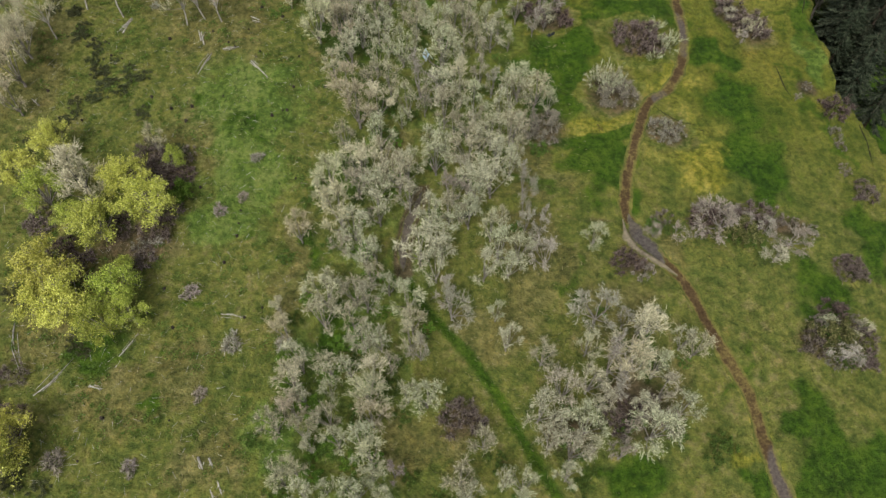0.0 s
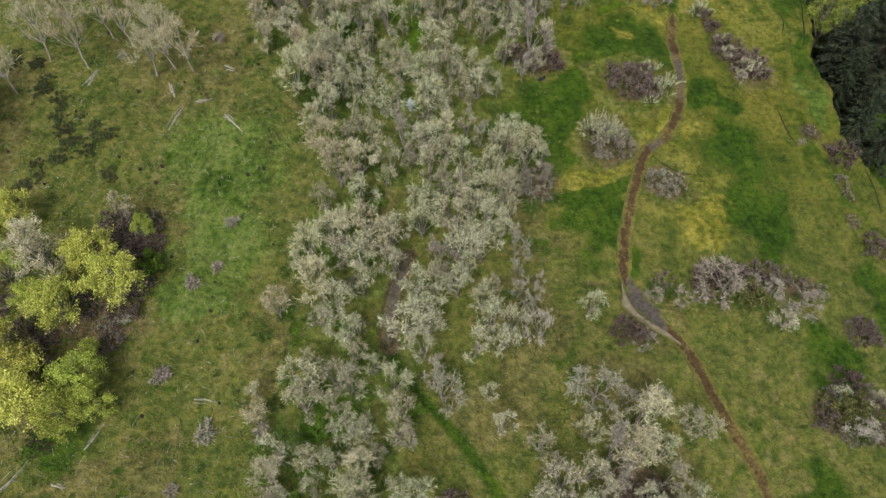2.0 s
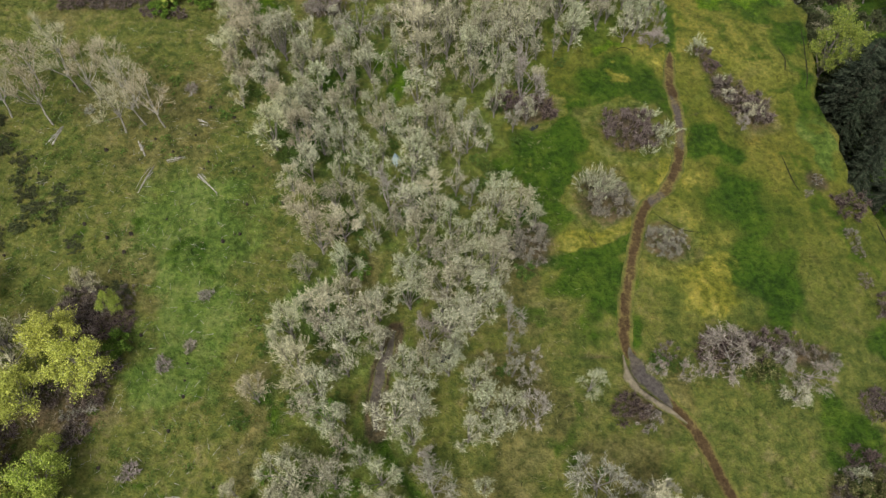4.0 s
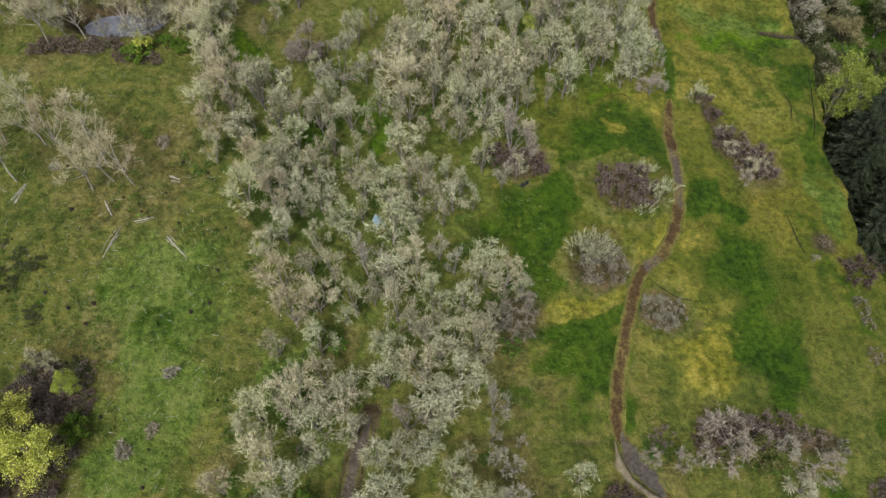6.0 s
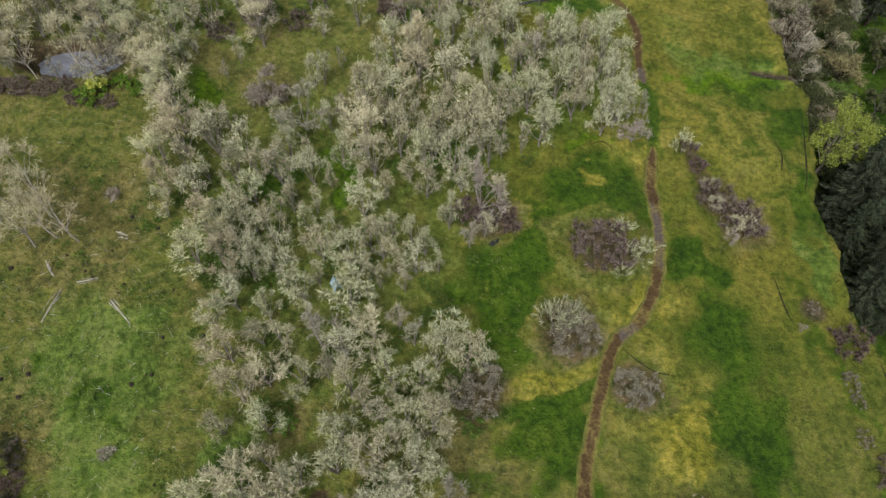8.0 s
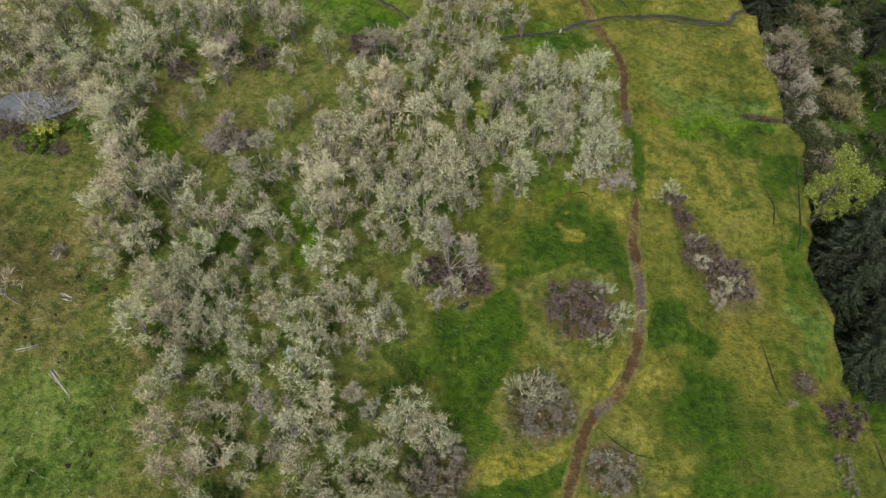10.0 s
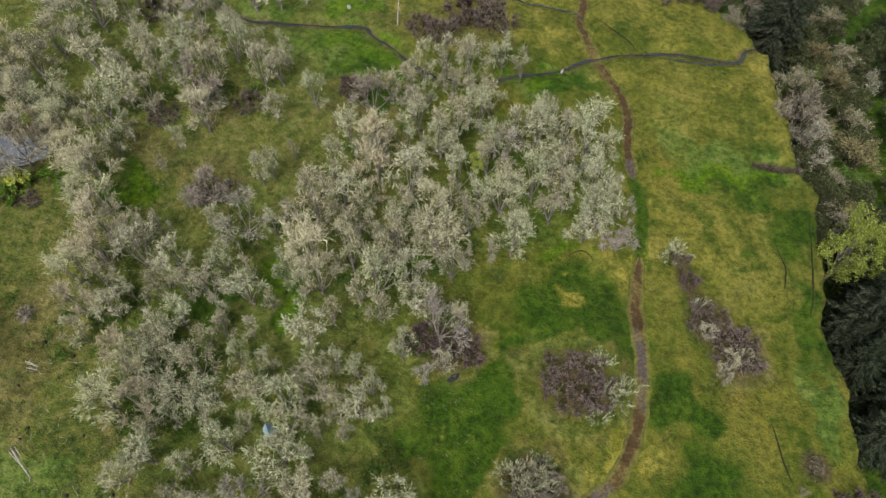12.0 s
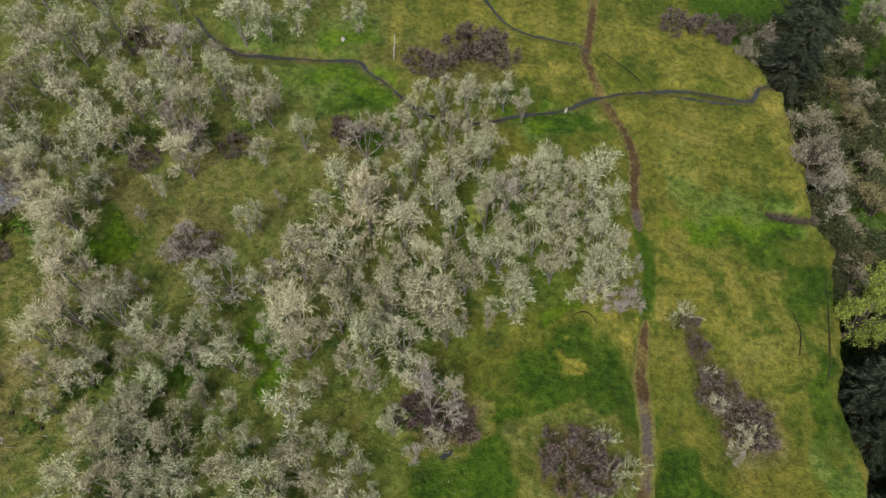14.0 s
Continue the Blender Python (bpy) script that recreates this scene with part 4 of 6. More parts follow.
def covers(x, y):
    over = x - edge_at(y)
    pond_rim = np.hypot((x + 42) / 6.5, (y - 117.2) / 3.4)
    straight_x, straight_y = x, y
    x, y = x + 1.6 * waves(x, y, 9, 5) + 0.8 * waves(x, y, 3.5, 6), y + 1.6 * waves(x, y, 9, 7) + 0.8 * waves(x, y, 3.5, 8)
    lush = np.maximum(spots(x, y, LUSH), 0.42 * spots(x, y, [(gx, gy, 3.2, 3.2) for g in GROVES for gx, gy, _ in g.get("silver", ()) if gx < -2 or gy > 62]))
    dry = np.maximum(spots(x, y, DRY), spots(x, y, [(30, 86.3, 6.6, 6.2), (24.8, 74.4, 6.2, 5.8), (31.6, 67.9, 4.8, 4.8), (48, 91.5, 3.5, 4.5), (17, 90, 5, 3.5), (-5.4, 64.4, 2.8, 3.6), (12.5, 61, 3.2, 4.2), (13, 57, 5, 2.6), (14, 46, 6, 4), (21, 39, 6, 5), (10, 41, 4, 5), (24, 30, 6, 5)]))
    moss = np.maximum(np.maximum(spots(x, y, MOSS_AND_SHADE_SOUTH), spots(x, y, MOSS_NORTH)), 0.8 * spots(x, y, FIELD_TUFTS))
    yellow = np.maximum(spots(x, y, YELLOW_SOUTH), 0.34 * spots(x, y, YELLOW_NORTH) * (0.8 + 0.2 * waves(x, y, 2.2, 21)))
    golden = np.maximum(0.62 * spots(x, y, [(52, 104, 14, 15), (50, 132, 16, 11), (48, 152, 15, 9), (34, 100, 5, 10), (28, 152, 14, 9)]), 0.85 * spots(x, y, YELLOW_NORTH))
    golden = np.clip(golden + 0.16 * waves(x, y, 11, 35) * (golden > 0.05), 0, 1)
    vivid = spots(x, y, VIVID)
    # lit sides of the hummocks as golden colour, unlit sides as dark green
    for line in YELLOW_LINES:
        golden = np.maximum(golden, 1 - smooth(0.5, 2.6, away(x, y, line)))
    for line in MOSS_AND_SHADE_LINES:
        moss = np.maximum(moss, 0.66 * (1 - smooth(0.2, 1.4, away(x, y, line))))
    x, y = straight_x, straight_y
    shift = 0.10 * waves(x, y, 5, 31) + 0.05 * waves(x, y, 2, 32)
    for cx, cy, rx, ry in RINGS:
        d = np.hypot((x - cx) / rx, (y - cy) / ry) + shift
        inside = 1 - smooth(0.93, 1.05, d)
        golden, moss, yellow, lush, dry = golden * (1 - inside), moss * (1 - inside), yellow * (1 - inside), lush * (1 - inside) + 0.5 * inside * smooth(0.55, 0.8, d), dry * (1 - inside) + 0.42 * inside
        golden = np.maximum(golden, 0.5 * smooth(0.82, 0.96, d) * (1 - smooth(1.0, 1.12, d)))
    moss = np.maximum(moss, 0.95 * (1 - smooth(0.2, 1.15, away(x, y, GREEN_LINE))))
    moss = np.maximum(moss, 0.9 * (1 - smooth(0.5, 1.2, away(x, y, along(TRAIL[20:23], 1.0)))))
    rim = np.minimum(away(x, y, along(TRAIL[:21], 1.5)), away(x, y, along(TRAIL[22:], 1.5)))
    yellow = np.maximum(yellow, (0.45 + 0.3 * waves(x, y, 7, 33)) * (1 - smooth(0.5, 1.4, rim)))
    # yellow moss bank; its sunlit look and shaded foot are painted in
    bank = away(x, y, along(MOSS_BANK, 1.0)) + 0.25 * waves(x, y, 2.5, 14)
    above = y - np.interp(x, [q[0] for q in MOSS_BANK], [q[1] for q in MOSS_BANK])
    moss = np.maximum(moss, 0.95 * (1 - smooth(2.2, 3.4, bank)) * smooth(0.0, -0.5, above + 0.5))
    yellow = np.maximum(yellow * (1 - (1 - smooth(1.6, 2.6, bank)) * smooth(-0.2, -0.7, above + 0.4)), 1 - smooth(0.9, 1.5, bank + 0.8 * smooth(0.1, -0.5, above)))
    earth = 1 - smooth(0.3, 1.0, np.minimum(away(x, y, MUD_LINE) - 0.5, away(x, y, GULLY_LINE)))
    earth = np.maximum(earth, 0.6 * (1 - smooth(0.2, 1.2 + 0.5 * waves(x, y, 6, 34), np.minimum(away(x, y, STREAM_LINE), away(x, y, DITCH_LINE) + 0.4))))
    # dark litter, and the east grove's shade painted in the same brown
    earth = np.maximum(earth, 0.72 * spots(x, y, LITTER_AND_SHADE))
    earth = np.maximum(earth, smooth(0.0, 0.8, over) * (1 - smooth(1.2, 3.5, over)))
    # shade below the edge, put into the ground as dark green
    moss = np.maximum(moss, smooth(1.0, 3.0, over))
    earth = np.maximum(earth, 1 - smooth(0.95, 1.6, pond_rim + 0.12 * waves(x, y, 4, 12)))
    return {"east": smooth(0, 20, straight_x) * smooth(45, 80, straight_y), "lush": lush, "dry": dry, "golden": golden, "moss": moss, "vivid": vivid, "yellow": yellow, "earth": earth}


def mesh_object(name, verts, faces, material, parent=None, smooth_faces=False):
    me = bpy.data.meshes.new(name)
    me.from_pydata([tuple(v) for v in np.asarray(verts, float).tolist()], [], faces if isinstance(faces, list) else np.asarray(faces).tolist())
    me.materials.append(material)
    if smooth_faces:
        me.polygons.foreach_set("use_smooth", [True] * len(me.polygons))
    me.update()
    ob = new(name, me)
    ob.parent = parent
    return ob


def set_covers(me, x, y):
    for name, values in covers(x, y).items():
        me.attributes.new(name, "FLOAT", "POINT").data.foreach_set("value", values.astype(np.float32))


def build_ground():
    out = 6 * 1.32 ** np.arange(22)
    xs = np.concatenate([-78 - out[::-1], np.arange(-78, 104, 0.55), 104 + out])
    ys = np.concatenate([4 - out[::-1], np.arange(4, 190, 0.55), 190 + out])
    X, Y = np.meshgrid(xs, ys)
    x, y = X.ravel(), Y.ravel()
    z = height(x, y)
    n = len(xs)
    i = (np.arange(len(ys) - 1)[:, None] * n + np.arange(n - 1)).ravel()
    ob = mesh_object("ground", np.stack([x, y, z], 1), np.stack([i, i + 1, i + n + 1, i + n], 1), MEADOW, smooth_faces=True)
    set_covers(ob.data, x, y)
    return tagged(ob, "mossy spring meadow of green, olive and yellow grass", "ground", kind="structure")


def ribbon(name, line, width, lift, material, seed, label, category, sag=0.0, cols=5, uneven=1.0):
    """A strip of uneven width laid along a line on the ground."""
    p = along(line, 0.4)
    d = np.gradient(p, axis=0)
    side = np.stack([d[:, 1], -d[:, 0]], 1) / np.linalg.norm(d, axis=1)[:, None]
    s = np.arange(len(p)) * 0.4
    r = np.random.RandomState(seed)
    wide = [width / 2 * (1 + uneven * (0.22 * np.sin(s * 0.5 + r.uniform(0, 6)) + 0.14 * np.sin(s * 1.7 + r.uniform(0, 6)) + np.convolve(r.normal(0, 0.16, len(s) + 2), (0.3, 0.4, 0.3), "valid"))) for _ in (0, 1)]
    taper = np.clip(np.minimum(s, s[-1] - s) / 2.5 + 0.15, 0, 1)
    wide = [w * taper for w in wide]
    verts, q = [], np.linspace(-1, 1, cols)
    for k in q:
        w = wide[0] if k < 0 else wide[1]
        xy = p + side * (k * w)[:, None]
        verts.append(np.column_stack([xy, height(xy[:, 0], xy[:, 1]) + lift - sag * (1 - k * k)]))
    v = np.stack(verts, 1).reshape(-1, 3)
    i = (np.arange(len(p) - 1)[:, None] * cols + np.arange(cols - 1)).ravel()
    ob = mesh_object(name, v, np.stack([i, i + 1, i + cols + 1, i + cols], 1), material, smooth_faces=True)
    ob.data.attributes.new("wet", "FLOAT", "POINT").data.foreach_set("value", spots(v[:, 0], v[:, 1], WET).astype(np.float32))
    ob.data.attributes.new("across", "FLOAT", "POINT").data.foreach_set("value", np.tile(np.abs(q), len(p)).astype(np.float32))
    return tagged(ob, label, category, kind="structure")


build_ground()
for stretch in (TRAIL[:21], TRAIL[22:]):
    ribbon("footpath", stretch, 1.9, 0.065, TRACK, 3, "narrow worn brown earth footpath with damp patches", "path", cols=9, uneven=0.55)
ribbon("muddy_fork", FORK, 1.8, 0.09, MUD, 8, "grey muddy fork of the footpath", "path", uneven=1.6)
ribbon("earth_bank", RIDGE, 1.0, 0.05, DRY_SOIL, 9, "pale curved bank of dry bare soil", "bank", sag=-0.55)
ribbon("muddy_lane", MUD_LANE, 1.3, 0.06, MUD, 4, "short stretch of grey wet mud lane in grass", "path")
ribbon("stream", STREAM, 0.4, 0.12, WATER, 5, "narrow dark stream winding through the meadow", "stream", cols=3, uneven=2.0)
ribbon("stream_braid", [(47.5, 141), (51, 140.4), (55.5, 139.8), (60, 139.9), (63, 141.8)], 0.4, 0.08, WATER, 11, "shallow side channel of the stream in grass", "stream", cols=3, uneven=1.8)
ribbon("stream_branch", BRANCH, 0.42, 0.10, WATER, 6, "thin dark side stream joining the footpath", "stream", cols=3)
ribbon("dark_rill", RILL, 0.26, 0.06, CRACK, 10, "thin dark rill cut into the grass", "rill", cols=3)
for i, line in enumerate(CRACKS):
    ribbon("dark_crack", line, 0.22, 0.03, CRACK, 20 + i, "thin dark crack in the turf", "crack", cols=3)
ribbon("curved_rut", RUT, 0.22, 0.03, CRACK, 7, "short curved dark rut in the grass", "rut", cols=3)


def pond():
    a = np.linspace(0, 6.283, 48, endpoint=False)
    z = float(base_height(-42.0, 117.2)) - 2.1
    far = 1 + 0.13 * np.sin(3 * a + 1) + 0.08 * np.sin(5 * a) + 0.05 * np.sin(9 * a + 2)
    v = np.column_stack([-42 + 6.6 * far * np.cos(a), 117.2 + 3.5 * far * np.sin(a), np.full(48, z)])
    return tagged(mesh_object("pond_water", v, [list(range(48))], POND), "still pale pond water behind bare trees", "water", kind="structure")


pond()
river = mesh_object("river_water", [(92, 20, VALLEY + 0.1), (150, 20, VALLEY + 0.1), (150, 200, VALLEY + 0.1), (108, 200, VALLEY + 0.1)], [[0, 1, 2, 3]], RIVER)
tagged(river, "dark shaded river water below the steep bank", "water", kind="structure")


# ---- trees ----
def tubes(segments, joined=False):
    """Tapered tubes: rows of start, end, start radius, end radius, sides. Joined: each grows out of the nearest one before it."""
    verts, faces = [], []
    for a, b, ra, rb, n in segments:
        if joined and verts:
            near = int(np.argmin(np.sum((np.array(verts) - a) ** 2, axis=1)))
            faces.append([near, len(verts), len(verts) + 1])
        d = b - a
        d = d / (np.linalg.norm(d) + 1e-9)
        u = np.cross(d, (0.3, 0.9, 0.2))
        u = u / np.linalg.norm(u)
        w = np.cross(d, u)
        base = len(verts)
        for c, r in ((a, ra), (b, rb)):
            for k in range(n):
                t = 6.2832 * k / n
                verts.append(c + r * (u * math.cos(t) + w * math.sin(t)))
        faces += [[base + k, base + (k + 1) % n, base + n + (k + 1) % n, base + n + k] for k in range(n)]
    return np.array(verts), faces


def strands(starts, ways, lengths, widths, r, bend=0.5):
    """Thin bent twigs: a quad and a pointed tip each."""
    n = len(starts)
    ways = ways / np.linalg.norm(ways, axis=1)[:, None]
    side = np.cross(ways, r.normal(size=(n, 3)))
    side /= np.linalg.norm(side, axis=1)[:, None]
    off = np.cross(ways, r.normal(size=(n, 3)))
    L, W = lengths[:, None], widths[:, None] / 2
    mid = starts + ways * L * 0.55
    end = starts + ways * L + off * L * bend * r.uniform(-0.7, 0.7, (n, 1))
    v = np.stack([starts - side * W * 0.8, starts + side * W * 0.8, mid + side * W, mid - side * W, end], 1).reshape(-1, 3)
    i = np.arange(n)[:, None] * 5
    return v, (i + [0, 1, 2, 3]).tolist() + (i + [3, 2, 4]).tolist()


def spikes(starts, ways, lengths, widths, r):
    """Thin pointed twigs, a triangle each."""
    n = len(starts)
    ways = ways / np.linalg.norm(ways, axis=1)[:, None]
    side = np.cross(ways, r.normal(size=(n, 3)))
    side *= (widths / 2 / np.linalg.norm(side, axis=1))[:, None]
    v = np.stack([starts - side, starts + side, starts + ways * lengths[:, None]], 1).reshape(-1, 3)
    return v, np.arange(3 * n).reshape(-1, 3)


def unit(v):
    return v / np.linalg.norm(v)


def limbs_of(r, tall, wide, fork, lumps, lean, stout):
    """Trunk and limbs of a broad low tree; each limb ends in the heart of a clump of branches."""
    top = np.array([r.normal(0, lean), r.normal(0, lean), 1.0]) * fork
    mid = top * 0.5 + np.array([r.normal(0, 0.1), r.normal(0, 0.1), 0])
    r0 = stout * tall
    segs = [(np.array((0, 0, -0.3)), mid, r0 * 1.25, r0, 7), (mid, top, r0, r0 * 0.85, 7)]
    hearts, turn = [], r.uniform(0, 6.28)
    for k in range(lumps):
        far = (0.12, 0.72, 0.50, 0.78, 0.66)[k % 5] * r.uniform(0.8, 1.12)
        a, size = turn + 2.4 * k + r.normal(0, 0.2), wide * r.uniform(0.34, 0.50)
        dome = math.sqrt(max(0.05, 1 - far * far))
        z = fork + (tall - fork) * (0.18 + 0.80 * dome * r.uniform(0.72, 1.0)) - size * 0.75
        if far > 0.45 and r.uniform() < 0.42:
            z = fork + (z - fork) * r.uniform(0.35, 0.65)
        heart = np.array((wide * far * math.cos(a), wide * far * math.sin(a), max(z, fork * 0.8)))
        bend = top + (heart - top) * 0.5 + np.array((0, 0, -0.06 * wide)) * r.uniform(0, 2) + r.normal(0, 0.06 * wide, 3)
        segs += [(top * r.uniform(0.75, 1), bend, r0 * 0.55, r0 * 0.36, 5), (bend, heart, r0 * 0.36, r0 * 0.16, 5)]
        hearts.append((heart, size, bend))
    return segs, hearts


def shoots_of(r, hearts, count, tall, lift):
    """Branches that radiate from the heart of each clump, outwards and up."""
    s, d, n = [], [], []
    for heart, size, bend in hearts:
        way = r.normal(0, 0.62, (count, 3)) + unit(heart - (0, 0, tall * 0.35)) * 0.62 + (0, 0, lift)
        s.append(heart + (bend - heart) * r.uniform(0, 0.35, (count, 1)))
        d.append(way / np.linalg.norm(way, axis=1)[:, None])
        n.append(size * r.uniform(0.55, 1.1, count))
    return np.vstack(s), np.vstack(d), np.concatenate(n)


def twig_mesh(root, twig, v, f, twig_tone):
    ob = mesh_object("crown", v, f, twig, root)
    ob.data.attributes.new("lichen", "FLOAT", "POINT").data.foreach_set("value", twig_tone.astype(np.float32))
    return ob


def twig_tones(r, n, low, middle, high, vary=0.14):
    """Lichen on a bent twig from its foot to its tip, with inner shade painted on the foot."""
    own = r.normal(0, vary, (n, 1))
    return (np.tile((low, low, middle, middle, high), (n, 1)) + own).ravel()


def sprays(r, s, d, n, each, fine, length, width, lift, fan):
    """Shoots, the twigs along them and the fine ends of those, with the lichen and painted shade on each."""
    v1, f1 = strands(s, d, n, width * r.uniform(0.9, 1.5, len(n)), r, 0.5)
    at = r.uniform(0.25, 1.0, (len(n), each, 1))
    s2 = (s[:, None] + d[:, None] * n[:, None, None] * at).reshape(-1, 3)
    d2 = (d[:, None] + r.normal(0, fan, (len(n), each, 3)) + (0, 0, lift * 0.5)).reshape(-1, 3)
    d2 /= np.linalg.norm(d2, axis=1)[:, None]
    n2 = length * r.uniform(0.55, 1.35, len(s2))
    v2, f2 = strands(s2, d2, n2, width * r.uniform(0.6, 1.25, len(s2)), r, 0.8)
    at = r.uniform(0.3, 1.0, (len(s2), fine, 1))
    s3 = (s2[:, None] + d2[:, None] * n2[:, None, None] * at).reshape(-1, 3)
    d3 = (d2[:, None] + r.normal(0, fan * 1.3, (len(s2), fine, 3))).reshape(-1, 3)
    v3, f3 = spikes(s3, d3, length * r.uniform(0.3, 0.75, len(s3)), width * r.uniform(0.5, 1.0, len(s3)), r)
    twig_tone = np.concatenate([twig_tones(r, len(s), 0.12, 0.38, 0.7), twig_tones(r, len(s2), 0.3, 0.68, 1.0), np.repeat(r.uniform(0.35, 1.1, len(s3)), 3)])
    f2 = [[q + len(v1) for q in face] for face in f2]
    return np.vstack([v1, v2, v3]), f1 + f2 + (f3 + len(v1) + len(v2)).tolist(), twig_tone


def bare_tree(name, seed, twig, bark, tall=7.4, wide=2.3, fork=0.8, lumps=9, shoots=11, each=6, fine=2, length=0.60, width=0.048, lift=0.35, fan=0.62, lean=0.12, stout=0.017):
    r = np.random.RandomState(seed)
    root = new(name)
    segs, hearts = limbs_of(r, tall, wide, fork, lumps, lean, stout)
    v, f = tubes(segs, True)
    mesh_object("trunk", v, f, bark, root, True)
    s, d, n = shoots_of(r, hearts, shoots, tall, lift)
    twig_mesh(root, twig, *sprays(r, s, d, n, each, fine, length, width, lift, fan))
    return root


def leafy_tree(name, seed, leaf, bark, tall, wide, fork, lumps, shoots, each, size):
    """A tree in young leaf: tufts of small leaves strung along its branches."""
    r = np.random.RandomState(seed)
    root = new(name)
    segs, hearts = limbs_of(r, tall, wide, fork, lumps, 0.12, 0.017)
    s, d, n = shoots_of(r, hearts, shoots, tall, 0.25)
    segs += [(a, a + b * c, 0.03, 0.012, 3) for a, b, c in zip(s, d, n)]
    v, f = tubes(segs, True)
    mesh_object("trunk", v, f, bark, root, True)
    tuft = s[:, None] + d[:, None] * (n[:, None] * r.uniform(0.3, 1.1, (len(n), 5)))[:, :, None] + r.normal(0, 0.12, (len(n), 5, 3))
    p = (tuft[:, :, None] + r.normal(0, 0.17, (len(n), 5, each, 3))).reshape(-1, 3)
    k = len(p)
    v, f = spikes(p, r.normal(size=(k, 3)) + (0, 0, 0.4), size * r.uniform(0.8, 1.7, k), size * r.uniform(0.7, 1.2, k), r)
    mesh_object("crown", v, f, leaf, root)
    return root


def thicket(name, seed, twig, wide=2.6, tall=1.9, clumps=18, shoots=11, leaf=None):
    """A dense bush of many stems, each ending in a clump of radiating shoots."""
    r = np.random.RandomState(seed)
    root = new(name)
    segs, hearts = [], []
    for k in range(clumps):
        rad, a = min(wide, wide * math.sqrt((k + 0.4) / clumps) * 0.9 * r.uniform(0.8, 1.12)), 2.4 * k + r.normal(0, 0.8)
        size = r.uniform(0.28, 0.85) * min(1.0, wide / 2.0) * (1 - 0.35 * (rad / wide) ** 2)
        heart = np.array([rad * math.cos(a), rad * math.sin(a), max(0.25, tall * (1 - 0.55 * (rad / wide) ** 2) * r.uniform(0.4, 1.15) - size * 0.7)])
        for _ in range(3):
            foot = heart * (0.92, 0.92, 0) + np.array([*r.normal(0, 0.2, 2), -0.15])
            segs.append((foot, heart, 0.035, 0.015, 3))
        hearts.append((heart, size, heart * (0.95, 0.95, 0.5)))
    v, f = tubes(segs)
    tagged(mesh_object("stem_base", v, f, DARK_BARK, root), kind="stuff")
    s, d, n = shoots_of(r, hearts, shoots, 0.0, 0.45)
    if leaf:
        p = (s[:, None] + d[:, None] * (n[:, None] * r.uniform(0.1, 1.1, (len(n), 18)))[:, :, None] + r.normal(0, 0.13, (len(n), 18, 3))).reshape(-1, 3)
        k = len(p)
        v, f = spikes(p, r.normal(size=(k, 3)) + (0, 0, 0.6), 0.20 * r.uniform(0.7, 1.6, k), 0.12 * r.uniform(0.6, 1.2, k), r)
        mesh_object("crown", v, f, leaf, root)
        return root
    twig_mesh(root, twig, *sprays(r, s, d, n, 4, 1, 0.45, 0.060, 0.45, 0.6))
    return root


def starry_bush(name, seed, twig, wide=1.5, stems=26):
    """A low bush of straight pale stems that radiate from one foot, with a few long side twigs."""
    r = np.random.RandomState(seed)
    root = new(name)
    lean = r.uniform(0.1, 1.35, stems)
    turn = r.uniform(0, 6.28, stems)
    way = np.stack([np.sin(lean) * np.cos(turn), np.sin(lean) * np.sin(turn), np.cos(lean)], 1)
    foot = np.stack([0.15 * wide * np.cos(turn), 0.15 * wide * np.sin(turn), np.full(stems, -0.1)], 1)
    reach = wide * r.uniform(0.55, 1.2, stems)
    v, f = tubes([(a, a + d * n * 0.45, 0.03, 0.018, 4) for a, d, n in zip(foot, way, reach)])
    tagged(mesh_object("stem_base", v, f, DARK_BARK, root), kind="stuff")
    twig_mesh(root, twig, *sprays(r, foot + way * reach[:, None] * 0.25, way, reach * 0.8, 9, 2, 0.36 * wide, 0.048, 0.3, 0.3))
    return root


def conifer(name, seed, tall=20.0, wide=4.4):
    r = np.random.RandomState(seed)
    root = new(name)
    segs = [(np.array((0, 0, -0.5)), np.array((0, 0, tall * 0.5)), 0.38, 0.22, 8), (np.array((0, 0, tall * 0.5)), np.array((0, 0, tall)), 0.22, 0.03, 8)]
    s, w, ln = [], [], []
    z = 4.0
    while z < tall - 0.3:
        reach = wide * (1 - ((z - 2) / tall) ** 1.6) * r.uniform(0.85, 1.1) + 0.25
        for _ in range(6):
            a = r.uniform(0, 6.28)
            d = np.array([math.cos(a), math.sin(a), r.uniform(-0.25, 0.1)])
            length = reach * r.uniform(0.6, 1.1)
            tip = np.array((0, 0, z)) + d * length - (0, 0, 0.10 * length)
            segs.append((np.array((0, 0, z)), tip, 0.05, 0.012, 3))
            across = np.array((-d[1], d[0], 0))
            n = int(12 + 20 * length)
            q = r.uniform(0.12, 1, n)[:, None]
            s.append(np.array((0, 0, z)) + (tip - (0, 0, z)) * q)
            w.append(d * 0.9 + across * r.choice([-1, 1], (n, 1)) * r.uniform(0.2, 0.9, (n, 1)) + r.normal(0, 0.2, (n, 3)) - (0, 0, 0.2))
            ln.append(1.0 * r.uniform(0.5, 1.2, n) * (1.25 - 0.75 * q[:, 0]))
        z += r.uniform(0.5, 0.75)
    v, f = tubes(segs)
    mesh_object("trunk", v, f, DARK_BARK, root, True)
    ln = np.concatenate(ln)
    v, f = spikes(np.vstack(s), np.vstack(w), ln, np.full(len(ln), 0.14), r)
    mesh_object("crown", v, f, NEEDLE, root)
    return root


SHOWN = set()


